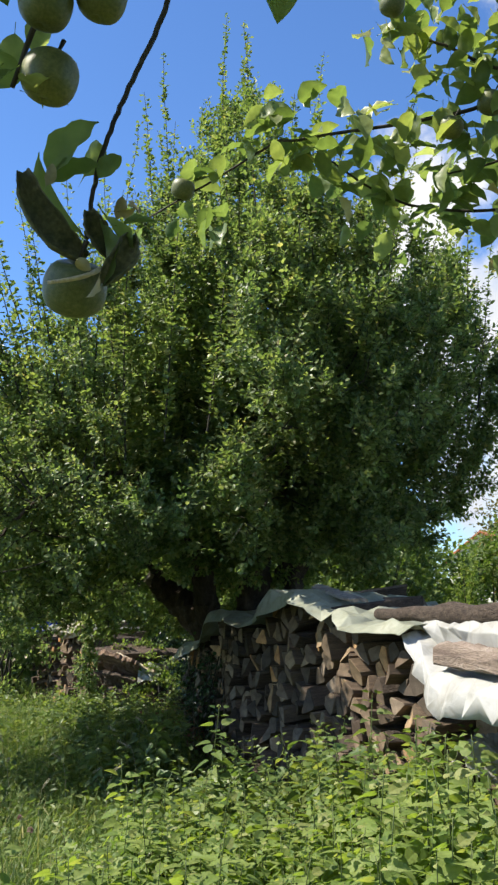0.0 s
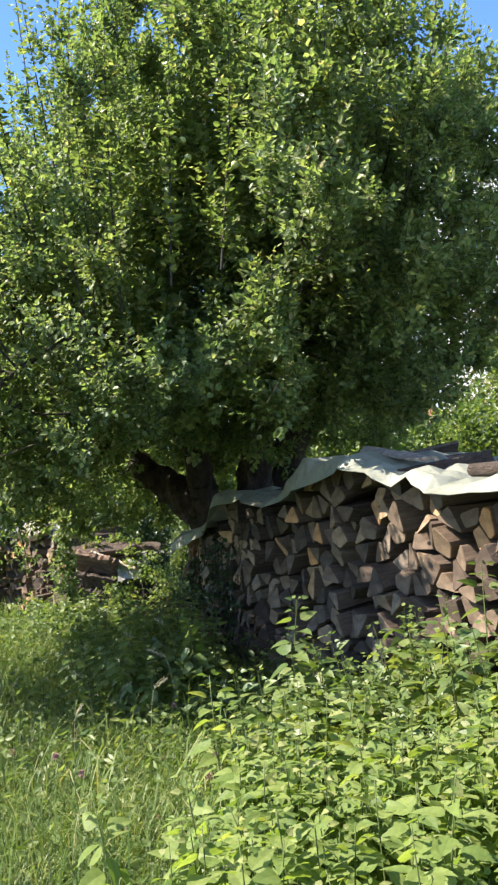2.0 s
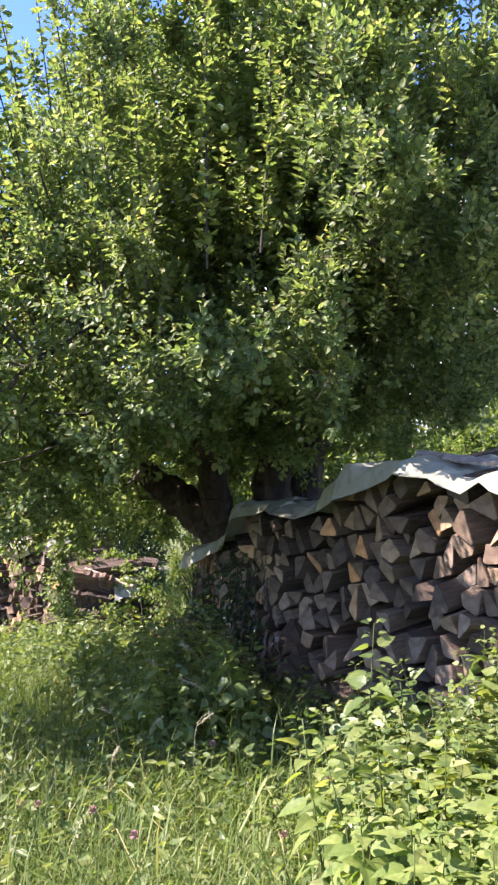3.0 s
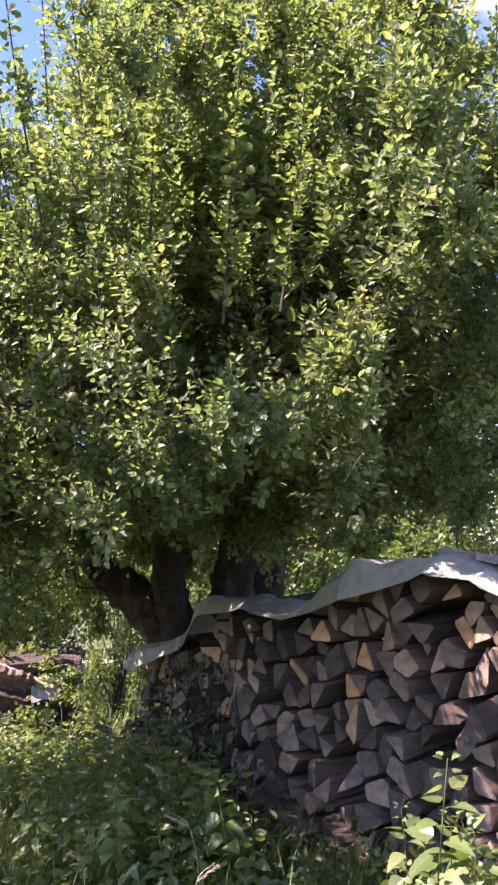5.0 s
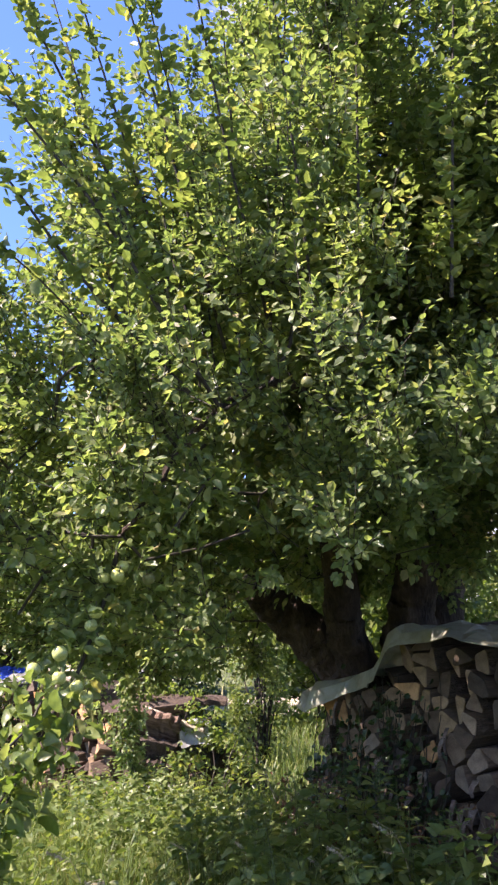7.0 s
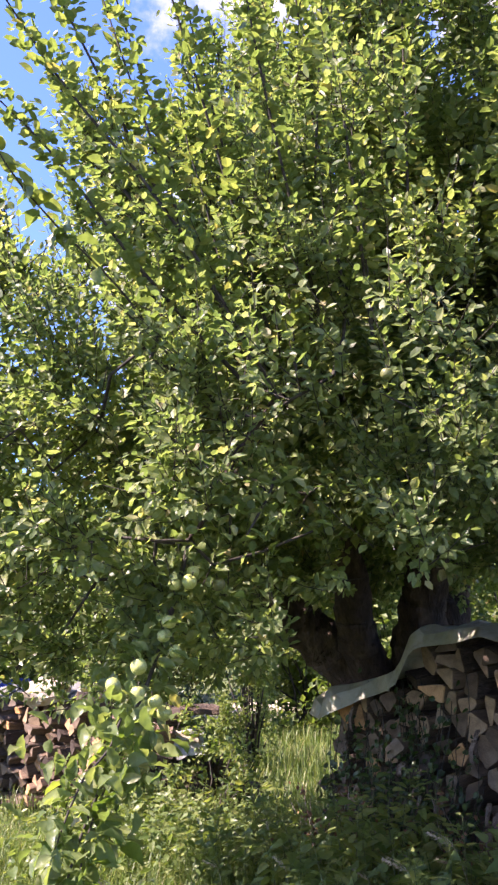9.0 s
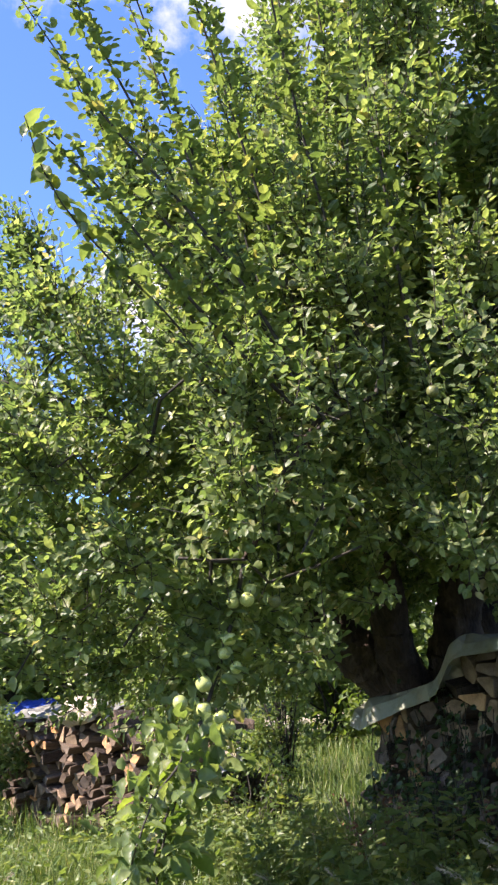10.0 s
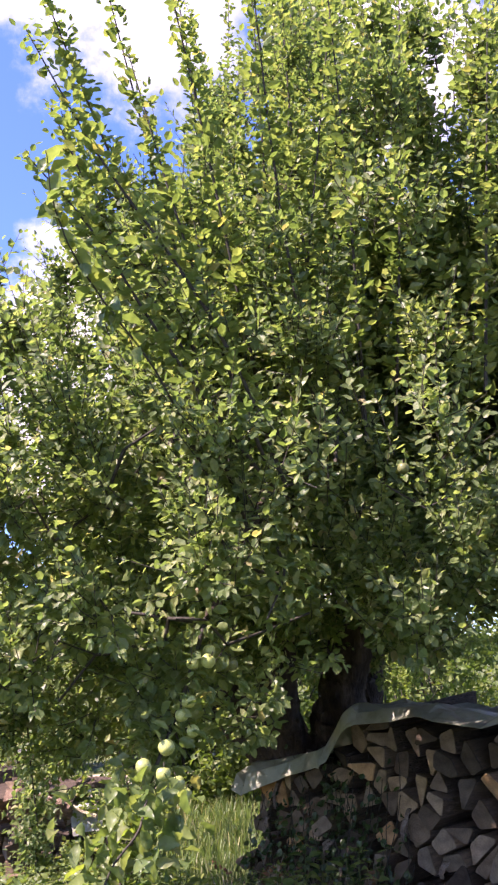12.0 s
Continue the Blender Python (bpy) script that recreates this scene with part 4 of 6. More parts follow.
def round_log(name, label, a, b, r0, r1, mat, category="log", seed=1, sides=14):
    """A whole log or pole from a to b, with bark and cut ends."""
    rng = np.random.default_rng(seed)
    a, b = np.array(a, dtype=float), np.array(b, dtype=float)
    n = 14
    u = np.linspace(0, 1, n)[:, None]
    p = (b - a) * u + RNG.normal(0, 0.004, (n, 3))
    bag = Bag()
    bag.tube(p, np.linspace(r0, r1, n) * (1 + rng.normal(0, 0.08, n)), sides, True)
    ob = thing(name, label, category, at=tuple(a))
    part("bark", bag.mesh("bark", mat, True), ob)
    d = unit(b - a)
    for c, r, s in ((p[0], r0, -1), (p[-1], r1, 1)):
        e = Bag()
        e.tube((c + d * s * 0.001, c + d * s * 0.006), (r * 0.93, r * 0.9), sides, True)
        part("cut_end", e.mesh("cut_end", LOG_END), ob)
    return ob


def slab(name, label, category, a, b, width, thick, mat, roll=0.0, seed=0, group=""):
    """A rough plank or slab from a to b: wavy faces, split and uneven edges."""
    rng = np.random.default_rng(seed + 50)
    a, b = Vector(a), Vector(b)
    ln = (b - a).length
    n, c = 16, 7
    x = np.linspace(0, ln, n)
    lo, hi = -width / 2 * (1 + rng.normal(0, 0.10, n)), width / 2 * (1 + rng.normal(0, 0.10, n))
    ends = rng.normal(0, 0.02, (2, c))
    top, bot = np.zeros((n, c, 3)), np.zeros((n, c, 3))
    w = np.linspace(0, 1, c)
    bow = 0.25 * thick * np.sin(w * np.pi)
    for i in range(n):
        y = lo[i] + (hi[i] - lo[i]) * w
        xx = x[i] + (ends[0] if i == 0 else ends[1] if i == n - 1 else 0)
        edge = np.where((w == 0) | (w == 1), 0.55, 1.0)
        top[i] = np.stack([xx + 0 * w, y, thick / 2 * edge + bow + rng.normal(0, thick * 0.09, c)], -1)
        bot[i] = np.stack([xx + 0 * w, y, -thick / 2 * edge + bow + rng.normal(0, thick * 0.06, c)], -1)
    v = np.concatenate([top.reshape(-1, 3), bot.reshape(-1, 3)])
    q = grid_faces(n, c)
    m = n * c
    rim = [k for k in range(c)] + [k * c + c - 1 for k in range(1, n)] + [(n - 1) * c + k for k in range(c - 2, -1, -1)] + [k * c for k in range(n - 2, 0, -1)]
    r = np.array([(rim[k], rim[(k + 1) % len(rim)], rim[(k + 1) % len(rim)] + m, rim[k] + m) for k in range(len(rim))])
    ob = thing(name, label, category, group, data=np_mesh(name, v, np.concatenate([q[:, ::-1], q + m, r]), mat))
    ob.matrix_world = Matrix.Translation(a) @ (b - a).to_track_quat("X", "Z").to_matrix().to_4x4() @ Matrix.Rotation(radians(roll), 4, "X")
    return ob


MAIN_PILE = build_main_pile()


def build_bark_strips():
    """Loose curled strips of bark hanging out between the logs."""
    rng = np.random.default_rng(44)
    o = np.array(MAIN_PILE.location)
    for _ in range(22):
        s, z = rng.uniform(2.1, 3.5), rng.uniform(0.35, 1.0)
        ln, w = rng.uniform(0.07, 0.17), rng.uniform(0.012, 0.028)
        out = batter(z) + rng.uniform(0.03, 0.08)
        rows = []
        for u in np.linspace(0, 1, 7):
            mid = on_face(s + rng.normal(0, 0.002) + 0.03 * u, out + 0.02 * math.sin(u * 3), z - ln * u)
            rows.append([mid + np.array((*(U * w * a), 0)) * (1 - 0.5 * u) + np.array((*(N * 0.010 * a * a), 0)) for a in (-1, -0.4, 0.4, 1)])
        strip = part("bark_strip", np_mesh("bark_strip", np.array(rows).reshape(-1, 3) - o, grid_faces(7, 4), WEATHERED, smooth=True), MAIN_PILE)
        solid(strip, 0.003)


build_bark_strips()
build_tarp()
build_white_sheet()
round_log("log", "long rough brown log lying on top of the wood pile", on_face(-2.5, -0.10, 1.50), on_face(-0.05, -0.02, 1.43), 0.085, 0.035, LOG_BARK, seed=3)
slab("plank", "thin dark weathered plank lying on the tarp", "plank", on_face(1.0, -0.12, 1.585), on_face(0.50, -0.16, 1.50), 0.14, 0.025, OLD_WOOD, 0, 1)
slab("split_log", "grey-brown split log weighing down the white sheet", "log", on_face(-2.5, 0.10, 1.245), on_face(-0.95, 0.10, 1.245), 0.15, 0.10, WEATHERED, 0, 4)


def build_second_pile():
    """The lower stack beyond the tree, running away beside the walk."""
    rng = np.random.default_rng(33)
    a, b = np.array((-1.78, 11.05)), np.array((-3.0, 13.1))
    u = (b - a) / np.linalg.norm(b - a)
    out = np.array((-u[1], u[0]))
    if out[1] > 0:
        out = -out
    turn = math.atan2(-out[1], -out[0]) - math.pi / 2
    pile = thing("wood_pile", "weathered low stack of reddish-brown split logs", "wood pile", at=(*((a + b) / 2), 0))
    m = Matrix.Translation(pile.location).inverted()
    for poly in wood_cells(rng, 0.0, 2.35, lambda s: 0.99 + 0.04 * math.sin(s * 5) - 0.30 * max(0.0, 1 - s / 0.3), 0.098, 0.086, 0.5):
        poly = split_shape(rng, poly)
        me, c = log_mesh(rng, poly, rng.uniform(0.6, 0.8))
        lg = part("log", me, pile)
        p = a + u * c[0] + out * (0.12 * max(0, 0.7 - c[1]) + rng.normal(0, 0.065))
        lg.matrix_basis = m @ Matrix.Translation((p[0], p[1], c[1])) @ Matrix.Rotation(turn + rng.normal(0, 0.16), 4, "Z") @ Matrix.Rotation(rng.normal(0, 0.14), 4, "X") @ Matrix.Diagonal((-1, 1, 1, 1))
    return pile


build_second_pile()


def draped_sheet(name, label, x0, x1, y0, y1, z, mat, hang, seed, amp=0.03, nx=26, ny=16):
    """Loose sheet lying over a top, front and ends hanging a little."""
    rng = np.random.default_rng(seed)
    off = rng.uniform(0, 50)
    u, w = np.linspace(0, 1, nx), np.linspace(0, 1, ny)
    v = np.zeros((nx, ny, 3))
    for i in range(nx):
        for j in range(ny):
            x, y = x0 + (x1 - x0) * u[i], y0 + (y1 - y0) * w[j]
            dz = noise.noise((x * 3 + off, y * 3, 0)) * amp + noise.noise((x * 9 + off, y * 9, 1)) * amp * 0.5
            edge = max(0.0, 0.2 - w[j]) / 0.2
            zz = z - hang * edge ** 1.2 * (0.7 + 0.5 * noise.noise((x * 5 + off, 0, 2))) + dz
            v[i, j] = (x, y + 0.10 * edge * (1 - edge) + dz * 0.4, zz)
    v = crumple(v, rng, (1, 1, 1), min(x1 - x0, y1 - y0) / 60)
    return solid(thing(name, label, "plastic sheet", data=facet_mesh(name, v, mat)), 0.004)


def turned(ob, at, angle):
    ob.matrix_world = Matrix.Translation(at) @ Matrix.Rotation(radians(angle), 4, "Z")
    return ob


turned(draped_sheet("plastic_sheet", "dusty grey plastic sheet over the low wood stack", -0.05, 1.75, -0.06, 0.75, 0, GREY_SHEET, 0.10, 5), (-2.05, 11.62, 1.04), 120).scale = (1, -1, 1)
turned(draped_sheet("plastic_sheet", "blue plastic sheet covering a heap behind the wood stack", -0.45, 0.6, 0, 1.0, 0, BLUE_SHEET, 0.16, 6, 0.04), (-2.95, 13.4, 1.06), 8)
slab("bark_slab", "broad reddish-brown slab of split bark on the heap", "bark slab", (-1.74, 11.00, 0.74), (-1.30, 10.93, 0.60), 0.30, 0.09, RED_BARK, -40, 2, "bark slabs")
slab("bark_slab", "narrow dark slab of bark low on the heap", "bark slab", (-1.70, 10.98, 0.52), (-1.34, 10.90, 0.44), 0.20, 0.08, LOG_BARK, -50, 3, "bark slabs")
slab("bark_slab", "short dark slab of bark low on the heap", "bark slab", (-1.66, 10.96, 0.34), (-1.36, 10.90, 0.28), 0.18, 0.08, LOG_BARK, -55, 4, "bark slabs")
slab("plank", "pale bare plank lying over the bark slabs", "plank", (-1.58, 10.98, 0.80), (-1.14, 10.86, 0.60), 0.07, 0.03, PALE_WOOD, -20, 5)
slab("plank", "mossy dark plank sticking out of the heap", "plank", (-1.66, 11.34, 0.84), (-0.86, 11.42, 0.76), 0.20, 0.07, LOG_BARK, 0, 6)
slab("plank", "grey weathered plank lying deeper in the heap", "plank", (-1.6, 11.42, 0.66), (-1.0, 11.36, 0.60), 0.22, 0.06, OLD_WOOD, 0, 7)
for k, (x, z, r) in enumerate(((-1.24, 0.12, 0.12), (-0.98, 0.11, 0.11), (-1.12, 0.31, 0.115))):
    round_log("log", "dark mossy log in the heap beside the wood stack", (x + 0.32, 10.95, z), (x - 0.35, 11.5, z + 0.02), r, r * 0.9, LOG_BARK, seed=20 + k)
draped_sheet("plastic_sheet", "crumpled white plastic sheet on the heap", -1.30, -1.06, 10.78, 11.2, 0.60, WHITE_SHEET, 0.24, 8, 0.16, 14, 12)
draped_sheet("plastic_sheet", "torn scrap of white plastic on the ground", -1.62, -1.34, 10.60, 10.86, 0.20, WHITE_SHEET, 0.14, 9, 0.10, 16, 14)
draped_sheet("plastic_sheet", "crumpled white plastic at the foot of the wood pile", 1.0, 1.34, 4.30, 4.70, 0.82, WHITE_SHEET, 0.20, 12, 0.12, 20, 18)


def build_bag():
    """A crumpled plastic sack lying over the top edge of the low stack."""
    rng = np.random.default_rng(71)
    rows = []
    for i, w in enumerate(np.linspace(0, 1, 15)):
        ring = []
        for a in np.linspace(0, 2 * math.pi, 19)[:-1]:
            r = math.sin(math.pi * (0.05 + 0.9 * w)) ** 0.5 * (1 + 0.22 * noise.noise((math.cos(a) * 2, math.sin(a) * 2, w * 5)))
            ring.append((-0.26 + 0.52 * w, 0.19 * r * math.cos(a), 0.10 * r * math.sin(a) - (0.05 if math.cos(a) > 0.3 else 0.0)))
        rows.append(ring + ring[:1])
    v = np.array(rows)
    v += rng.normal(0, 0.006, v.shape)
    v[:, -1] = v[:, 0]
    ob = thing("plastic_sack", "crumpled beige plastic sack lying on the low wood stack", "plastic sack", data=facet_mesh("plastic_sack", v, SACK))
    ob.matrix_world = Matrix.Translation((-2.26, 11.80, 1.06)) @ Matrix.Rotation(radians(121), 4, "Z")
    solid(ob, 0.003)


build_bag()

# ---- nettles, grass and weeds ----
def nettle_meshes(seed, height, size):
    rng = np.random.default_rng(seed)
    n = 12
    u = np.linspace(0, 1, n)
    p = np.stack([0.05 * height * np.sin(u * 2 + seed) * u, 0.05 * height * np.cos(u * 2.3 + seed * 2) * u, height * u], -1)
    b = Bag()
    b.tube(p, np.linspace(0.0042, 0.0015, n), 5, True)
    stem = b.mesh("stem", STEM, True)
    pos, d, ups, sz = [], [], [], []
    levels = int(height / 0.042)
    for k in range(levels):
        w = 0.16 + 0.84 * (k / (levels - 1)) ** 0.9
        at = np.array([np.interp(w, u, p[:, c]) for c in range(3)])
        s = size * (0.55 + 0.75 * math.sin(min(1.0, 1.15 - w) * 2.2)) * rng.uniform(0.85, 1.15)
        if w > 0.93:
            s = size * 0.38
        for q in range(2 if w < 0.93 else 4):
            a = k * math.pi / 2 + q * (math.pi if w < 0.93 else math.pi / 2) + rng.normal(0, 0.25)
            droop = rng.uniform(-0.9, 0.25) if w < 0.8 else rng.uniform(-0.1, 0.7)
            d.append((math.cos(a), math.sin(a), droop))
            pos.append(at + np.array((math.cos(a), math.sin(a), 0.2)) * 0.018)
            ups.append((rng.normal(0, 0.6), rng.normal(0, 0.6), 1))
            sz.append(s)
    pos, d, ups, sz = np.array(pos), np.array(d), np.array(ups), np.array(sz)
    v, f = toothed_leaves(pos, d, ups, sz, sz * rng.uniform(0.56, 0.72, len(sz)))
    lm = np_mesh("leaves", v, f, NETTLE_LEAF)
    return stem, lm


def toothed_leaves(pos, along, up, length, width):
    """Heart-based leaves with saw-toothed edges, folded along the midrib."""
    along = unit(along)
    side = unit(np.cross(up, along))
    nrm = np.cross(along, side)
    us = np.array((0.0, 0.06, 0.20, 0.24, 0.42, 0.45, 0.62, 0.65, 0.80, 0.82, 1.0))
    ws = np.array((0.0, 0.30, 0.49, 0.44, 0.43, 0.37, 0.32, 0.26, 0.19, 0.14, 0.0))
    k = len(us)
    mid = np.stack([us, 0 * us, -0.28 * us ** 2], -1)
    left = np.stack([us, ws, 0.10 * ws - 0.28 * us ** 2], -1)
    right = left * np.array((1, -1, 1))
    t = np.concatenate([mid, left, right])
    i = np.arange(k - 1)
    tri = np.concatenate([np.stack([i, i + 1, k + i + 1, k + i], -1), np.stack([i + 1, i, 2 * k + i, 2 * k + i + 1], -1)])
    L, W = length[:, None, None], width[:, None, None]
    v = pos[:, None] + along[:, None] * t[None, :, 0:1] * L + side[:, None] * t[None, :, 1:2] * W + nrm[:, None] * t[None, :, 2:3] * L
    f = tri[None] + (np.arange(len(pos)) * len(t))[:, None, None]
    return v.reshape(-1, 3), f.reshape(-1, 4)


def face_x(y):
    return P0[0] - 0.378 * (y - P0[1])


def build_nettles():
    rng = np.random.default_rng(5)
    kinds = []
    for k in range(7):
        h = (0.52, 0.58, 0.64, 0.60, 0.70, 0.5, 0.66)[k]
        kinds.append((h, nettle_meshes(k + 1, h, 0.072)))
    spots = []
    for _ in range(9000):
        if len(spots) >= 400:
            break
        x, y = rng.uniform(-1.0, 1.5), rng.uniform(2.9, 5.65)
        if x < -0.72 + (y - 3.8) * 0.30 + rng.normal(0, 0.05) or x > face_x(y) - (0.26 if y > 4.8 else 0.08) or (x > 0.45 + 0.25 * y):
            continue
        if spots and min((x - a) ** 2 + (y - b) ** 2 for a, b, *_ in spots) < 0.070 ** 2:
            continue
        spots.append((x, y, rng.uniform(0.85, 1.1) * (1.0 + 0.36 * min(1.0, max(0.0, (x - 0.15) / 0.5)))))
    spots += [(-0.22, 5.28, 1.35), (-0.10, 5.2, 1.22), (0.08, 5.35, 1.2), (0.42, 5.45, 1.1), (0.98, 4.5, 1.2), (1.08, 4.3, 1.2), (0.9, 4.6, 1.15), (1.1, 4.1, 1.15), (1.0, 4.0, 1.15)]
    low = []
    for _ in range(4000):
        if len(low) >= 300:
            break
        x, y = rng.uniform(-3.2, -0.5), rng.uniform(6.3, 10.3)
        if x > face_x(y) - 0.35 or (y > 9.4 and x > -1.5) or x < face_x(y) - 1.35 - 0.2 * math.sin(y * 3) or (low and min((x - a) ** 2 + (y - b) ** 2 for a, b, *_ in low) < 0.085 ** 2):
            continue
        low.append((x, y, rng.uniform(0.65, 1.0) * (1.15 if y < 8.2 else 0.85)))
    spots.sort(key=lambda q: q[1])
    for x, y, s in spots[:290]:
        k = int(rng.integers(0, len(kinds)))
        m = Matrix.LocRotScale((x, y, float(ground_z(x, y)) - 0.01), Euler((rng.normal(0, 0.07), rng.normal(0, 0.07), rng.uniform(0, 6.28))), (s, s, s))
        ob = thing("nettle", "leafy green stinging nettle growing beside the wood pile", "nettle", "nettles beside the wood pile")
        part("stem", kinds[k][1][0], ob)
        part("leaves", kinds[k][1][1], ob)
        ob.matrix_world = m
    low += spots[290:]
    # the thicket under the tree, too many to count
    bags = (Bag(), Bag())
    raw = [[(np.array([v.co for v in me.vertices]), [tuple(p.vertices) for p in me.polygons]) for me in pair] for _, pair in kinds]
    for x, y, s in low:
        k = int(rng.integers(0, len(kinds)))
        m = np.array(Matrix.LocRotScale((x, y, float(ground_z(x, y)) - 0.01), Euler((rng.normal(0, 0.1), rng.normal(0, 0.1), rng.uniform(0, 6.28))), (s, s, s)))
        for bag, (co, fa) in zip(bags, raw[k]):
            quads = np.array([f for f in fa if len(f) == 4])
            bag.add(co @ m[:3, :3].T + m[:3, 3], quads)
    thicket = thing("nettle_thicket", "thick nettles and weeds along the wood pile and under the tree", "nettles", kind="stuff")
    part("stalks", bags[0].mesh("stalks", STEM, True), thicket, "", "stuff")
    part("foliage", bags[1].mesh("foliage", WEED_LEAF), thicket, "", "stuff")


def blades(x, y, h, w, rng, bend=0.45):
    """Grass blades: three joints each, bending over."""
    n = len(x)
    a = rng.uniform(0, 2 * np.pi, n)
    d = np.stack([np.cos(a), np.sin(a)], -1)
    s = np.stack([-np.sin(a), np.cos(a)], -1)
    bd = rng.uniform(0.1, 1.0, n) * bend
    z0 = ground_z(x, y)
    v = np.zeros((n, 7, 3))
    for k, (u, ww) in enumerate(((0.0, 1.0), (0.4, 0.9), (0.75, 0.6))):
        for q, sign in ((0, -1), (1, 1)):
            v[:, 2 * k + q, :2] = np.stack([x, y], -1) + d * (bd * h * u * u)[:, None] + s * (sign * w * ww / 2)[:, None]
            v[:, 2 * k + q, 2] = z0 + h * (u - 0.25 * bd * u * u)
    v[:, 6, :2] = np.stack([x, y], -1) + d * (bd * h)[:, None]
    v[:, 6, 2] = z0 + h * (1 - 0.45 * bd)
    base = (np.arange(n) * 7)[:, None]
    quads = np.concatenate([base + np.array([0, 1, 3, 2]), base + np.array([2, 3, 5, 4])])
    tris = base + np.array([4, 5, 6])
    return v.reshape(-1, 3), [quads, tris]


def build_grass():
    rng = np.random.default_rng(11)
    n = 105000
    x, y = rng.uniform(-5.0, 0.9, n), rng.uniform(1.8, 10.6, n)
    rim = np.array([noise.noise((a * 1.5, b * 1.5, 7)) for a, b in zip(x, y)]) * 0.8
    keep = (x < face_x(y) - 0.05) & (rng.random(n) < np.interp(y, (2.2, 5, 9.8), (1, 0.95, 0.6))) & (y > 2.1 + rim) & (x > -4.8 + rim)
    keep &= ~((x > -0.45 + (y - 3.8) * 0.30) & (y < 5.4))
    x, y = x[keep], y[keep]
    tall = np.array([noise.noise((a * 0.8, b * 0.8, 4)) for a, b in zip(x, y)])
    h = 0.26 + 0.14 * tall + rng.uniform(-0.06, 0.16, len(x))
    v, f = blades(x, y, h, rng.uniform(0.0025, 0.006, len(x)), rng, 0.85)
    n = 3200
    ax, ay = rng.uniform(-3.6, -0.3, n), rng.uniform(3.0, 7.5, n)
    arch = (ax < face_x(ay) - 0.5) & (ax < -0.55 + (ay - 3.8) * 0.30)
    ax, ay = ax[arch], ay[arch]
    va, fa = blades(ax, ay, rng.uniform(0.32, 0.58, len(ax)), rng.uniform(0.006, 0.011, len(ax)), rng, 1.5)
    thing("grass", "long arching pale blades of tussock grass", "grass", kind="stuff", data=np_mesh("grass", va, fa, GRASS_BLADE))
    thing("grass", "tall unmown meadow grass in front of the wood pile", "grass", kind="stuff", data=np_mesh("grass", v, f, GRASS_BLADE))
    n = 42000
    x, y = rng.uniform(-5.5, 4.5, n), rng.uniform(9.6, 17.5, n)
    v, f = blades(x, y, rng.uniform(0.10, 0.34, n), rng.uniform(0.006, 0.011, n), rng, 0.8)
    thing("grass", "sunlit meadow grass beyond the tree", "grass", kind="stuff", data=np_mesh("grass", v, f, GRASS_BLADE))
    n = 12000
    x, y = rng.uniform(-11, 11, n), rng.uniform(-7, 10, n)
    keep = ~((x > -4.6) & (x < 1.2) & (y > 2.2)) & ~((x > -0.1 + face_x(y)) & (x < 1.2 + face_x(y)) & (y > 3.0))
    x, y = x[keep], y[keep]
    v, f = blades(x, y, rng.uniform(0.12, 0.34, len(x)), rng.uniform(0.008, 0.014, len(x)), rng, 0.7)
    thing("grass", "rough grass round the orchard path", "grass", kind="stuff", data=np_mesh("grass", v, f, GRASS_BLADE))
    n = 9000
    x, y = rng.uniform(-26, 30, n), rng.uniform(17.5, 45, n)
    v, f = blades(x, y, rng.uniform(0.15, 0.4, n), rng.uniform(0.02, 0.04, n), rng, 0.6)
    thing("grass", "distant rough meadow grass", "grass", kind="stuff", data=np_mesh("grass", v, f, GRASS_BLADE))


def build_weeds():
    """Low broad-leaved weeds between the grass."""
    rng = np.random.default_rng(12)
    n = 46000
    x, y = rng.uniform(-4.6, 1.0, n), 2.4 + 8.0 * rng.random(n) ** 1.35
    dens = np.array([noise.noise((a * 1.1, b * 1.1, 9)) for a, b in zip(x, y)])
    want = np.interp(y, (2.4, 5.0, 6.5, 10.4), (0.75, 0.7, 0.7, 0.6)) + 0.6 * dens
    keep = (rng.random(n) < want) & (x < face_x(y) - 0.05)
    x, y = x[keep], y[keep]
    z = ground_z(x, y) + rng.uniform(0.03, 0.34, len(x)) * np.interp(y, (2.4, 6, 9), (0.7, 1.0, 1.35))
    a = rng.uniform(0, 6.28, len(x))
    d = np.stack([np.cos(a), np.sin(a), rng.uniform(-0.3, 0.9, len(x))], -1)
    up = rng.normal(0, 0.7, d.shape) + np.array((0, 0, 1))
    s = rng.uniform(0.028, 0.072, len(x)) * np.interp(y, (2.4, 6), (0.8, 1.0))
    v, f = leaves(np.stack([x, y, z], -1), d, up, s, s * rng.uniform(0.4, 0.75, len(x)))
    thing("weeds", "low broad-leaved weeds among the grass", "weeds", kind="stuff", data=np_mesh("weeds", v, f, WEED_LEAF))


build_nettles()
build_grass()
build_weeds()


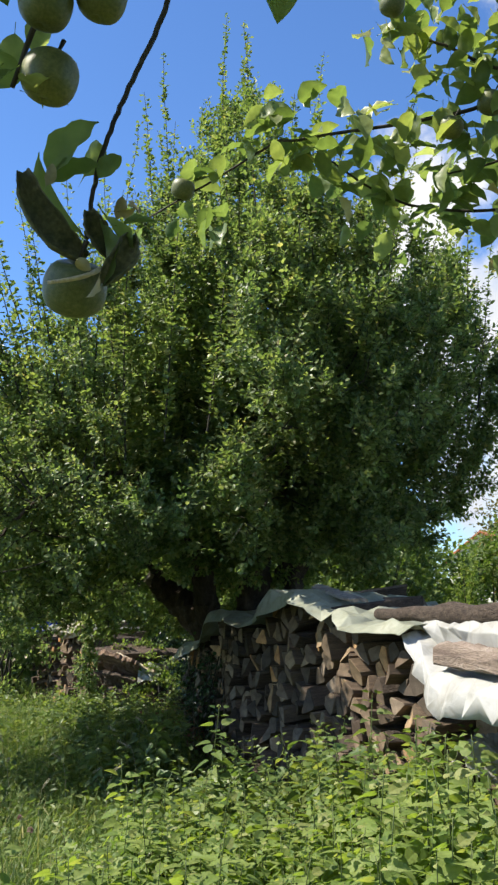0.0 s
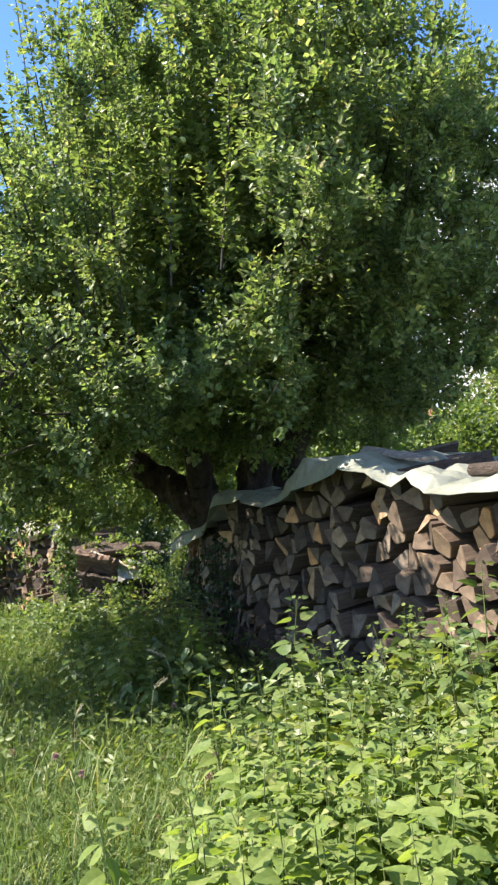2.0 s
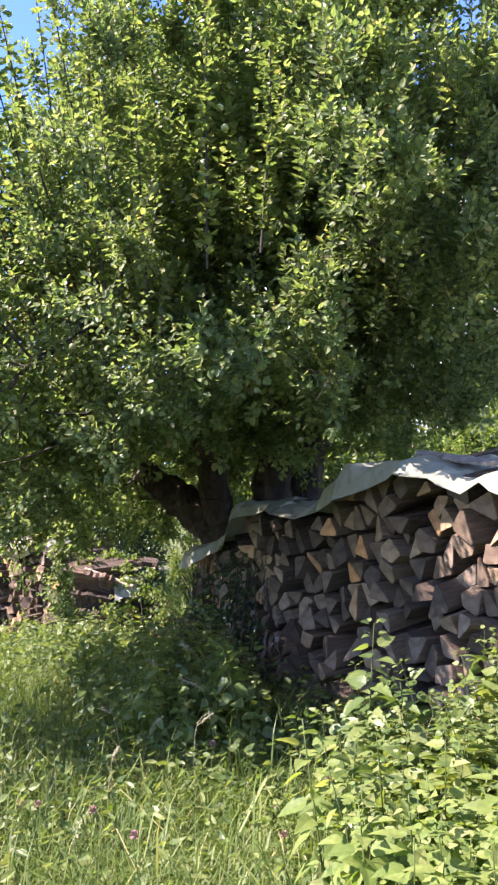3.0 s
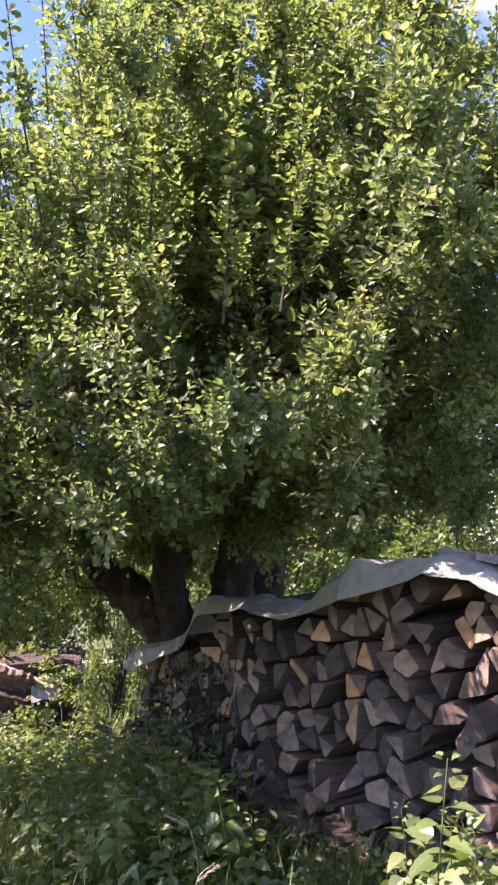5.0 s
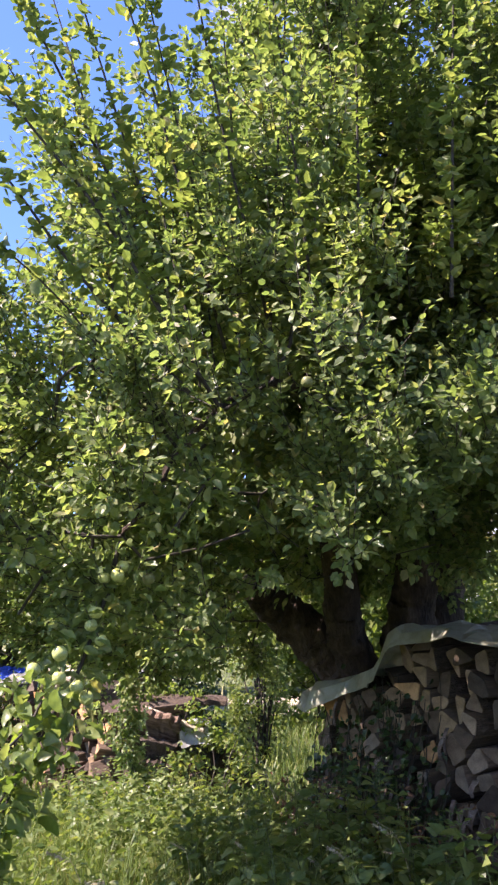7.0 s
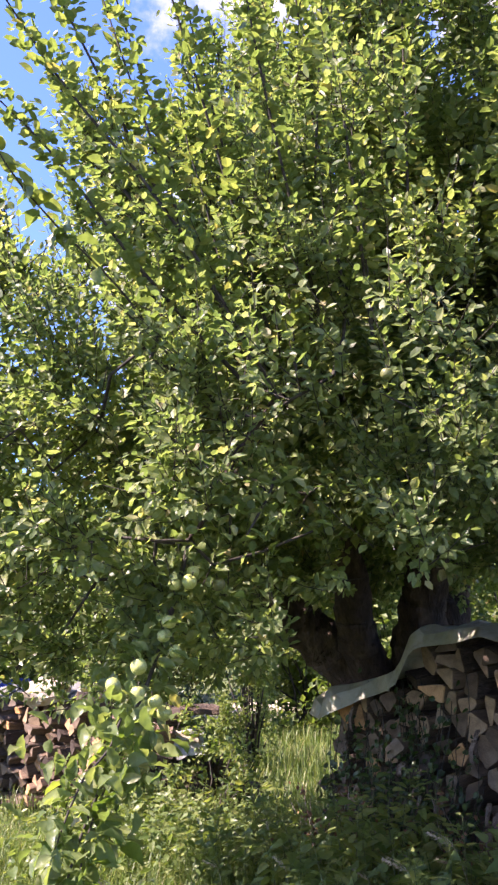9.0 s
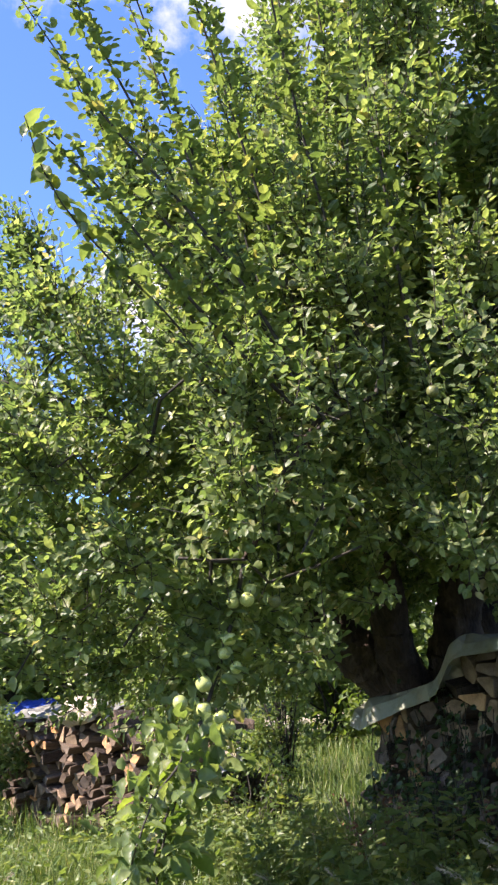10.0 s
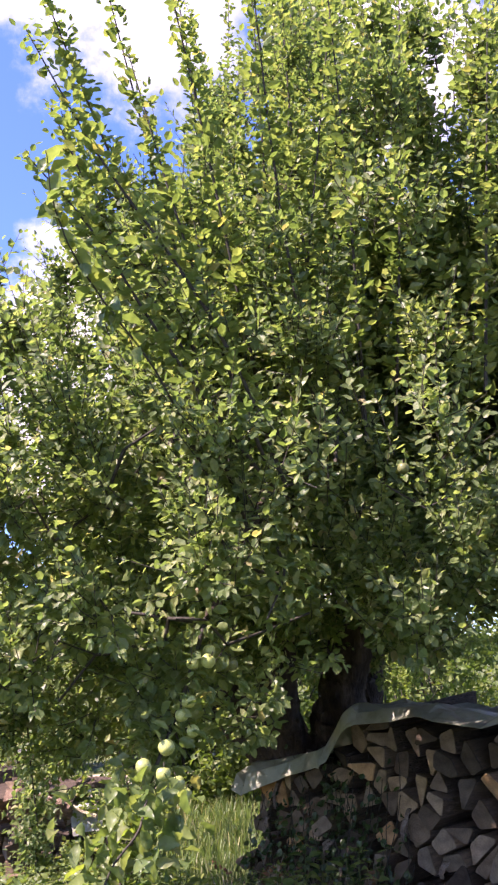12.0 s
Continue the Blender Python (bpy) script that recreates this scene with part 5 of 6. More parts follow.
# ---- hedges and trees beyond ----
def bush(name, label, category, at, rx, ry, h, count, size, mat=None, seed=0, trunk=0.0, group=""):
    """Shrub or small tree: stems, limbs and a crown of many leaves in uneven clumps."""
    rng = np.random.default_rng(seed + 100)
    ob = thing(name, label, category, group, at=at)
    b = Bag()
    lo = trunk if trunk else 0.0
    clumps = []
    for k in range(max(14, count // 110)):
        a, r, u = rng.uniform(0, 6.28), math.sqrt(rng.uniform(0.05, 1)), rng.uniform(0.0, 1.0)
        bulge = math.sin(math.pi * (0.12 + 0.80 * u)) ** 0.6
        clumps.append((rx * r * bulge * math.cos(a), ry * r * bulge * math.sin(a), lo + (h - lo) * (0.04 + 0.96 * u) * rng.uniform(0.88, 1.06)))
    clumps = np.array(clumps)
    if trunk:
        b.tube(curve_pts([(0, 0, -0.1), (0.05, 0, trunk), (0, 0.1, h * 0.7)], 10), np.linspace(0.03 * h, 0.012 * h, 10), 8)
    for c in clumps[:: max(1, len(clumps) // 14)]:
        foot = (0, 0, trunk * 0.9) if trunk else (rng.normal(0, 0.2 * rx), rng.normal(0, 0.2 * ry), -0.05)
        b.tube(curve_pts([foot, (c[0] * 0.4, c[1] * 0.4, foot[2] + (c[2] - foot[2]) * 0.55), c], 6), np.linspace(0.012 * h ** 0.5, 0.004, 6), 4, False)
    part("stemwork", b.mesh("stemwork", TWIG, True), ob, "", "stuff")
    each = count // len(clumps) + 1
    pos = np.repeat(clumps, each, 0)
    pos = pos + rng.normal(0, 1, pos.shape) * np.array((rx, ry, (h - lo) * 0.5)) * 0.13
    pos = pos[pos[:, 2] > 0.05]
    d = rng.normal(0, 1, pos.shape)
    up = rng.normal(0, 0.5, pos.shape) + np.array((0, 0, 1))
    s = rng.uniform(0.7, 1.2, len(pos)) * size
    v, f = far_leaves(pos, d, up, s, s * 0.75)
    part("crown", np_mesh("crown", v, f, mat or FAR_LEAF), ob, "", "stuff")
    return ob


def build_beyond():
    rng = np.random.default_rng(77)
    hedge = [(2.0, 14.3, 1.05, 1.0, 2.75), (3.9, 14.8, 1.2, 1.1, 2.2), (5.4, 16.0, 1.25, 1.2, 3.5), (8.6, 16.5, 1.8, 1.5, 3.6), (1.0, 14.8, 1.2, 1.0, 2.3),
             (7.5, 19.5, 1.8, 1.6, 4.2), (10.8, 18.5, 2.0, 1.6, 4.4), (3.0, 20.0, 1.8, 1.5, 2.6), (13.5, 20.0, 2.2, 2.0, 5.0)]
    for k, (x, y, rx, ry, h) in enumerate(hedge):
        bush("shrub", "sunlit bushy green shrub in the hedge", "shrub", (x, y, 0), rx, ry, h, 6000, 0.11, None, k, 0, "hedge beyond the wood pile")
    dark = [(-3.1, 15.4, 1.9, 1.5, 4.8), (-5.4, 15.2, 2.2, 1.8, 5.6), (-8.2, 15.8, 2.2, 1.8, 5.6), (-1.2, 22.0, 1.8, 1.3, 3.9), (-10.8, 17.5, 2.4, 2.0, 6.0), (-4.2, 18.2, 2.2, 1.8, 5.2), (2.6, 22.0, 1.8, 1.5, 4.2)]
    for k, (x, y, rx, ry, h) in enumerate(dark):
        bush("small_tree", "dense shady green tree behind the wood stack", "tree", (x, y, 0), rx, ry, h, 10000, 0.15, FAR_LEAF, k + 30, 0.2, "trees behind the wood stack")
    bush("shrub", "dark shrub at the end of the low wood stack", "shrub", (-3.2, 11.4, 0), 0.45, 0.4, 1.35, 1500, 0.055, APPLE_LEAF, 95)
    bush("shrub", "dark shrub beside the blue sheet", "shrub", (-3.3, 12.5, 0), 0.5, 0.35, 1.7, 3600, 0.065, APPLE_LEAF, 96)
    for k in range(16):
        a = -0.75 + 1.5 * k / 15
        r = rng.uniform(45, 62)
        bush("tree", "distant leafy garden tree", "tree", (r * math.sin(a) * 1.1, r * math.cos(a), 0), rng.uniform(2.5, 4), rng.uniform(2.5, 4), rng.uniform(2.6, 4.6), 2600, 0.32, FAR_LEAF, k + 60, 0.8, "distant trees")


build_beyond()
bush("shrub", "pale small-leaved shrub behind the apple trunk", "shrub", (-0.40, 12.2, 0), 0.32, 0.34, 1.6, 4600, 0.042, WEED_LEAF, 97)
# the ivy's dark leaf colour stands in for shade behind the heap
bush("shrub", "shrub behind the heap with shade put into its dark leaves", "shrub", (-1.35, 13.3, 0), 0.75, 0.5, 1.55, 6500, 0.06, IVY_LEAF, 94)
bush("shrub", "small bright lime-green shrub beyond the wood pile", "shrub", (3.2, 13.3, 0), 0.30, 0.30, 1.85, 2600, 0.05, NETTLE_LEAF, 99)
bush("shrub", "russet-tinged bushy tree beyond the wood pile", "tree", (6.6, 19.5, 0), 1.7, 1.5, 4.6, 6500, 0.10, RUSSET_LEAF, 98)


def build_house():
    house = thing("house", "distant pale house with a red tiled roof", "house", at=(25.4, 91.5, 0))
    house.rotation_euler = (0, 0, radians(52))
    w, d, e, r = 4.4, 3.6, 4.2, 6.9
    v = [(-w, -d, 0), (w, -d, 0), (w, d, 0), (-w, d, 0), (-w, -d, e), (w, -d, e), (w, d, e), (-w, d, e), (-w, 0, r - 0.25), (w, 0, r - 0.25)]
    me = np_mesh("wall", v, [np.array([(0, 1, 5, 4), (2, 3, 7, 6)]), np.array([(1, 2, 6, 9, 5), (3, 0, 4, 8, 7)])], PLASTER)
    part("wall", me, house)
    o, t = 0.45, 0.18
    v = [(-w - o, -d - o, e - 0.3), (w + o, -d - o, e - 0.3), (w + o, 0, r), (-w - o, 0, r), (-w - o, d + o, e - 0.3), (w + o, d + o, e - 0.3)]
    v += [(a, b, c - t) for a, b, c in v]
    f = np.array([(0, 1, 2, 3), (3, 2, 5, 4), (7, 6, 9, 8), (8, 9, 10, 11), (0, 6, 7, 1), (5, 11, 10, 4), (1, 7, 8, 2), (2, 8, 11, 5), (0, 3, 9, 6), (3, 4, 10, 9)])
    part("roof", np_mesh("roof", v, f, ROOF_TILE), house)
    b = Bag()
    b.tube(((1.5, 0.4, r - 0.6), (1.5, 0.4, r + 0.6)), (0.35, 0.35), 4)
    part("chimney", b.mesh("chimney", PLASTER), house)
    for x in (-3.5, -1.2, 1.2, 3.5):
        b = Bag()
        b.add([(x - 0.5, -d - 0.03, 1.0), (x + 0.5, -d - 0.03, 1.0), (x + 0.5, -d - 0.03, 2.3), (x - 0.5, -d - 0.03, 2.3)], np.array([(0, 1, 2, 3)]))
        part("window", b.mesh("window", GLASS_DARK), house)


build_house()


# ---- ivy and dead stalks on the end of the wood pile ----
def build_ivy():
    rng = np.random.default_rng(8)
    ivy = thing("ivy", "dark trailing ivy over the end of the wood pile", "ivy", at=tuple(on_face(3.4, 0.12, 0)))
    o = np.array(ivy.location)
    b, pos, dirs, sz = Bag(), [], [], []
    for k in range(78):
        s, top = (rng.normal(2.95, 0.14) if k % 3 == 0 else rng.uniform(2.45, 3.58)), rng.uniform(0.3, 1.02)
        top = min(top * (1.15 if k % 3 == 0 else 1.0), 1.1 if s > 2.9 else 1.2)
        n = 10
        u = np.linspace(0, 1, n)
        drift = rng.normal(0, 0.12)
        p = np.array([on_face(s + drift * a + 0.03 * math.sin(a * 7 + k), batter(top * a) + 0.04 + 0.02 * math.sin(a * 5 + k), 0.02 + top * a) for a in u])
        b.tube(p - o, np.linspace(0.004, 0.002, n), 4, False)
        m = rng.integers(16, 40)
        w = rng.uniform(0.05, 1, m)
        pos.append(np.stack([np.interp(w, u, p[:, c]) for c in range(3)], -1) + rng.normal(0, 0.03, (m, 3)))
    pos = np.concatenate(pos)
    d = rng.normal(0, 1, pos.shape) + np.array((N[0], N[1], -0.6))
    up = rng.normal(0, 0.5, pos.shape) + np.array((N[0], N[1], 0.6))
    s = rng.uniform(0.022, 0.05, len(pos))
    part("vines", b.mesh("vines", TWIG, True), ivy, "thin brown vines", "stuff")
    v, f = leaves(pos - o, d, up, s, s * 0.95)
    part("foliage", np_mesh("foliage", v, f, IVY_LEAF), ivy, "", "stuff")


build_ivy()
bush("weed_clump", "leafy weeds growing over the dark logs", "weeds", (-1.05, 10.72, 0), 0.42, 0.30, 0.62, 900, 0.05, WEED_LEAF, 91)
bush("weed_clump", "bright weeds growing on top of the heap", "weeds", (-1.25, 11.28, 0.55), 0.42, 0.22, 0.42, 700, 0.045, NETTLE_LEAF, 92)
bush("weed_clump", "yellow-green weeds sprawling over the white sheet", "weeds", (-1.06, 10.92, 0.3), 0.26, 0.16, 0.38, 420, 0.045, NETTLE_LEAF, 93)


def build_dead_stalks():
    """Dry brown stalks and withered leaves tangled at the foot of the stack."""
    rng = np.random.default_rng(61)
    ob = thing("dead_weeds", "dry brown dead weeds tangled at the foot of the wood pile", "dead weeds", at=tuple(on_face(3.2, 0.3, 0)))
    o = np.array(ob.location)
    b, pos = Bag(), []
    for k in range(80):
        s, out, top = rng.uniform(2.3, 3.62), rng.uniform(0.26, 0.55), rng.uniform(0.15, 0.62)
        tip = on_face(s + rng.normal(0, 0.16), max(0.2, out + rng.normal(0, 0.10)), top)
        foot = on_face(s, out, 0.0)
        p = curve_pts([foot, foot * 0.45 + tip * 0.55 + np.array((rng.normal(0, 0.05), rng.normal(0, 0.05), 0.05)), tip], 8)
        b.tube(p - o, np.linspace(0.0035, 0.0015, 8), 4, False)
        m = rng.integers(5, 13)
        pos.append(p[rng.integers(1, 8, m)] + rng.normal(0, 0.03, (m, 3)))
    pos = np.concatenate(pos)
    s = rng.uniform(0.02, 0.05, len(pos))
    part("stalks", b.mesh("stalks", OLD_WOOD, True), ob, "", "stuff")
    v, f = leaves(pos - o, rng.normal(0, 1, pos.shape) + np.array((0, 0, -0.5)), rng.normal(0, 1, pos.shape), s, s * 0.7)
    part("withered_leaves", np_mesh("withered_leaves", v, f, RUSTY), ob, "", "stuff")


build_dead_stalks()


# ---- fruiting boughs of the old tree that hang close to the walk ----
def spray(parent, o, ctrl, r0, r1, count, size, seed, mat, name="bough", droop=-0.2, spread=0.03, wide=0.72):
    """A leafy twig: wood and leaves as two parts."""
    rng = np.random.default_rng(seed)
    n = 5 * len(ctrl)
    p = curve_pts(ctrl, n) + rng.normal(0, 0.0006, (n, 3))
    b = Bag()
    b.tube(p - o, np.linspace(r0, r1, n), 7, True)
    wood = part(name, b.mesh(name, TWIG, True), parent)
    if not count:
        return wood
    u = np.linspace(0, 1, n)
    w = rng.uniform(0.03, 1.0, count)
    at = np.stack([np.interp(w, u, p[:, c]) for c in range(3)], -1) + rng.normal(0, spread, (count, 3))
    d = rng.normal(0, 1, (count, 3)) + np.array((0, 0, droop))
    up = rng.normal(0, 0.5, (count, 3)) + np.array((0, 0, 1.0))
    s = rng.uniform(0.75, 1.2, count) * size
    v, f = big_leaves(at - o, d, up, s, s * wide)
    part("leaves", np_mesh("leaves", v, f, mat, smooth=True), wood, "", "stuff")
    return wood


def build_boughs():
    o = TREE_O
    spray(TREE, o, [(-1.85, 6.2, 1.75), (-1.93, 6.25, 1.5), (-2.02, 6.27, 1.3), (-2.13, 6.1, 1.15), (-2.22, 6.0, 1.0), (-2.28, 5.95, 0.86)], 0.008, 0.003, 330, 0.050, 1, SHOOT_LEAF, spread=0.055, wide=0.6)
    spray(TREE, o, [(-2.05, 6.2, 1.25), (-2.2, 6.02, 1.0), (-2.25, 5.98, 0.8)], 0.004, 0.002, 60, 0.075, 2, NETTLE_LEAF, spread=0.05, wide=0.6)
    spray(TREE, o, [(-2.1, 6.05, 1.27), (-2.14, 6.0, 1.2), (-2.22, 5.98, 1.12), (-2.3, 5.97, 0.95), (-2.32, 5.96, 0.85)], 0.004, 0.002, 110, 0.062, 12, SHOOT_LEAF, spread=0.075, wide=0.6)
    spray(TREE, o, [(-1.75, 6.35, 2.2), (-2.0, 6.1, 2.48), (-2.2, 5.95, 2.64), (-2.31, 5.87, 2.74), (-2.39, 5.78, 2.85), (-2.43, 5.68, 2.95)], 0.004, 0.0015, 44, 0.060, 3, SHOOT_LEAF, "shoot", 0.1, 0.012)
    spray(TREE, o, [(-1.85, 6.3, 1.75), (-2.1, 6.5, 1.8), (-2.4, 6.7, 1.7), (-2.6, 6.8, 1.45)], 0.006, 0.003, 150, 0.048, 4, APPLE_LEAF, spread=0.07, wide=0.6)
    spray(TREE, o, [(-1.5, 6.4, 2.0), (-1.6, 6.15, 1.88), (-1.72, 6.05, 1.72)], 0.006, 0.003, 130, 0.046, 5, APPLE_LEAF, spread=0.07, wide=0.6)
    spray(TREE, o, [(-2.0, 8.2, 2.1), (-2.0, 8.6, 1.6), (-1.95, 8.8, 1.2), (-1.9, 8.85, 0.85)], 0.008, 0.003, 260, 0.045, 6, APPLE_LEAF, spread=0.07, wide=0.6)
    rng = np.random.default_rng(17)
    for x, y, z in ((-1.94, 6.19, 1.515), (-1.955, 6.21, 1.475), (-1.925, 6.20, 1.43), (-2.045, 6.08, 1.40), (-2.05, 6.1, 1.33), (-2.0, 6.13, 1.30), (-1.975, 6.16, 1.265),
                    (-1.87, 6.2, 1.625), (-1.91, 6.22, 1.62), (-1.85, 6.24, 1.655), (-2.12, 6.05, 1.36), (-0.475, 6.29, 3.41), (-0.45, 6.35, 3.33), (-0.25, 5.7, 3.05)):
        hang_apple(TREE, np.array((x, y - 0.05, z)) - o, rng.uniform(0.035, 0.043), (rng.normal(0, 0.3), rng.normal(0, 0.3), rng.uniform(0, 6)))
    front = TIPS[(TIPS[:, 1] < 7.6) & (TIPS[:, 2] < 4.2)]
    for p in front[rng.choice(len(front), 22, replace=False)]:
        hang_apple(TREE, p - o + np.array((rng.normal(0, 0.03), 0.0, -0.06)), rng.uniform(0.034, 0.044), (rng.normal(0, 0.3), rng.normal(0, 0.3), rng.uniform(0, 6)), SHADED_APPLE)


build_boughs()


# ---- the second apple tree, whose boughs hang over the start of the walk ----
def build_near_tree():
    o = np.array((1.9, -0.4, 0.0))
    tree = thing("apple_tree", "apple tree with fruiting boughs hanging over the path", "apple tree", at=tuple(o))
    b = Bag()
    for ctrl, r0, r1 in (([(1.9, -0.4, -0.1), (1.88, -0.38, 0.9), (1.8, -0.3, 1.8)], 0.16, 0.11), ([(1.8, -0.3, 1.75), (1.5, 0.2, 2.4), (1.15, 0.9, 2.75), (0.85, 1.5, 2.72)], 0.085, 0.02),
                         ([(1.7, -0.2, 1.95), (1.1, 0.1, 2.55), (0.5, 0.35, 2.62), (0.1, 0.52, 2.4)], 0.06, 0.012), ([(1.8, -0.3, 1.75), (2.2, -0.6, 2.6), (2.5, -0.9, 3.5)], 0.08, 0.02), ([(1.75, -0.35, 1.9), (1.0, -0.8, 2.8), (0.0, -1.0, 3.1), (-1.2, -1.1, 3.2)], 0.08, 0.02)):
        n = 8 * len(ctrl)
        b.tube(curve_pts(ctrl, n) - o, np.linspace(r0, r1, n), 10)
    part("trunk", b.mesh("trunk", BARK, True), tree, "dark fissured trunk and limbs")
    rng = np.random.default_rng(9)
    # unseen crown behind the walk's start, added to keep light off the near apples
    pos = np.array((0.7, -1.55, 2.7)) + unit(rng.normal(0, 1, (9000, 3))) * np.array((2.6, 1.3, 1.35)) * (rng.uniform(0.1, 1, (9000, 1)) ** 0.4)
    s = rng.uniform(0.06, 0.11, 9000)
    v, f = leaves(pos - o, rng.normal(0, 1, pos.shape), rng.normal(0, 0.5, pos.shape) + np.array((0, 0, 1)), s, s * 0.8)
    part("crown", np_mesh("crown", v, f, APPLE_LEAF), tree, "", "stuff")
    # bough low over the path, with one apple at its end
    spray(tree, o, [(0.12, 0.55, 2.5), (-0.03, 0.70, 2.26), (-0.077, 0.74, 2.11), (-0.093, 0.74, 2.068), (-0.109, 0.74, 2.03), (-0.121, 0.74, 1.998), (-0.131, 0.74, 1.965), (-0.137, 0.74, 1.93), (-0.14, 0.74, 1.895)], 0.0028, 0.0020, 0, 0.05, 1, SHOOT_LEAF)
    at = np.array([(-0.170, 0.73, 1.948), (-0.168, 0.728, 1.940), (-0.130, 0.735, 1.948), (-0.145, 0.73, 1.90), (-0.125, 0.725, 1.90), (-0.12, 0.72, 1.905), (-0.105, 0.72, 1.90), (-0.145, 0.745, 1.955), (0.028, 0.73, 2.15)])
    d = np.array([(0.48, 0.0, 0.85), (0.85, 0.0, 0.5), (0.55, 0.1, 0.8), (-0.6, -0.1, 0.75), (0.25, -0.2, -0.8), (0.45, 0.15, -0.65), (0.7, 0.2, 0.25), (0.3, 0.2, 0.8), (0.0, 0.1, -1.0)])
    up = np.array([(-0.1, -0.9, 0.35), (0.1, -0.9, 0.45), (0.2, -0.9, 0.2), (-0.8, 0.5, -0.3), (0.9, 0.2, 0.2), (0.8, 0.3, 0.5), (0.1, -0.6, 0.8), (0.7, -0.6, 0.2), (0.2, -0.9, 0.1)])
    size = np.array((0.068, 0.046, 0.032, 0.07, 0.06, 0.05, 0.03, 0.045, 0.05))
    v, f = big_leaves(at - o, d, up, size, size * np.array((0.52, 0.58, 0.6, 0.3, 0.34, 0.5, 0.5, 0.5, 0.75)))
    part("leaves", np_mesh("leaves", v, f, SHOOT_LEAF, smooth=True), tree, "curled green leaves round a single apple", "stuff")
    # apples on these boughs carry the leaf shade in their skin colour
    hang_apple(tree, np.array((-0.148, 0.735, 1.848)) - o, 0.052, (0.5, 0.2, 0), SHADED_APPLE)
    for ctrl, wide in (([(-0.19, 0.71, 1.942), (-0.178, 0.715, 1.908), (-0.158, 0.722, 1.882), (-0.138, 0.728, 1.871)], 0.013), ([(-0.137, 0.725, 1.915), (-0.13, 0.732, 1.895), (-0.118, 0.738, 1.876)], 0.010),
                       ([(-0.099, 0.722, 1.891), (-0.104, 0.716, 1.865), (-0.121, 0.711, 1.844)], 0.010)):
        line = curve_pts(ctrl, 12)
        u = np.linspace(0, 1, 12)
        shape = np.sin(np.pi * (0.08 + 0.84 * u)) ** 0.7 * wide
        tan = unit(np.gradient(line, axis=0))
        side = unit(np.cross(tan, np.array((0.2, -1.0, 0.3))))
        fwd = np.cross(side, tan)
        ang = np.linspace(-1.9, 1.9, 9)
        roll = line[:, None] + side[:, None] * (np.sin(ang)[None, :, None] * shape[:, None, None]) + fwd[:, None] * ((1 - np.cos(ang))[None, :, None] * shape[:, None, None] * 0.8)
        roll = roll + rng.normal(0, 0.0006, roll.shape)
        ob = part("curled_leaf", np_mesh("curled_leaf", roll.reshape(-1, 3) - o, grid_faces(12, 9), CURLED, smooth=True), tree, "rolled-up grey-green withered leaf")
        solid(ob, 0.0012)
    b = Bag()
    b.tube(curve_pts([(-0.163, 0.700, 1.842), (-0.148, 0.697, 1.843), (-0.132, 0.698, 1.847), (-0.122, 0.708, 1.856)], 10) - o, np.linspace(0.0014, 0.0024, 10), 6)
    part("dry_stalk", b.mesh("dry_stalk", PALE_WOOD, True), tree, "pale dry stalk across the apple")
    bits = np.array([(-0.105, 0.705, 1.918), (-0.100, 0.71, 1.912), (-0.11, 0.705, 1.905), (-0.128, 0.70, 1.852), (-0.122, 0.70, 1.846), (-0.172, 0.72, 1.935)])
    v, f = big_leaves(bits - o, rng.normal(0, 1, (6, 3)) + np.array((0.3, -0.3, 0)), rng.normal(0, 1, (6, 3)), np.full(6, 0.02), np.full(6, 0.011))
    part("withered_petals", np_mesh("withered_petals", v, f, SEED_HEAD, smooth=True), tree, "crumpled pale withered bits", "stuff")
    # cluster high beside it
    spray(tree, o, [(0.3, 0.45, 2.5), (0.0, 0.75, 2.42), (-0.2, 0.9, 2.28), (-0.27, 0.95, 2.16)], 0.006, 0.003, 34, 0.060, 2, APPLE_LEAF, spread=0.035)
    for p, s in (((-0.225, 0.94, 2.165), 0.063), ((-0.225, 0.91, 2.235), 0.058), ((-0.165, 0.92, 2.25), 0.055)):
        hang_apple(tree, np.array(p) - o, s, (0.2, 0.1, 1), SHADED_APPLE)
    # leafy limb straight overhead, out of view, added to shade the hanging apples
    for k in range(9):
        y = 0.45 + 0.085 * k
        spray(tree, o, [(0.5, 0.35, 2.62), (0.1, y * 0.8 + 0.1, 2.66), (-0.35, y, 2.66), (-0.85, y + 0.1, 2.62)], 0.008, 0.003, 190, 0.075, 20 + k, APPLE_LEAF, spread=0.07)
    # boughs reaching over from the side
    rows = [([(0.85, 1.5, 2.72), (0.52, 1.73, 2.60), (0.37, 1.77, 2.57), (0.22, 1.80, 2.56), (0.10, 1.82, 2.55), (0.05, 1.82, 2.54), (-0.08, 1.85, 2.47), (-0.22, 1.88, 2.40)], 34, 3),
            ([(0.85, 1.5, 2.72), (0.70, 1.8, 2.45), (0.55, 1.86, 2.41), (0.37, 1.89, 2.43), (0.26, 1.89, 2.48), (0.15, 1.87, 2.55)], 36, 4),
            ([(0.85, 1.5, 2.72), (0.62, 1.70, 2.68), (0.53, 1.73, 2.66), (0.42, 1.73, 2.71), (0.35, 1.73, 2.74), (0.29, 1.71, 2.79)], 44, 5),
            ([(0.85, 1.5, 2.72), (0.70, 1.75, 2.58), (0.55, 1.8, 2.50), (0.42, 1.82, 2.47)], 40, 6),
            ([(0.9, 1.4, 2.75), (0.72, 1.65, 2.8), (0.55, 1.68, 2.85), (0.42, 1.70, 2.9)], 30, 7)]
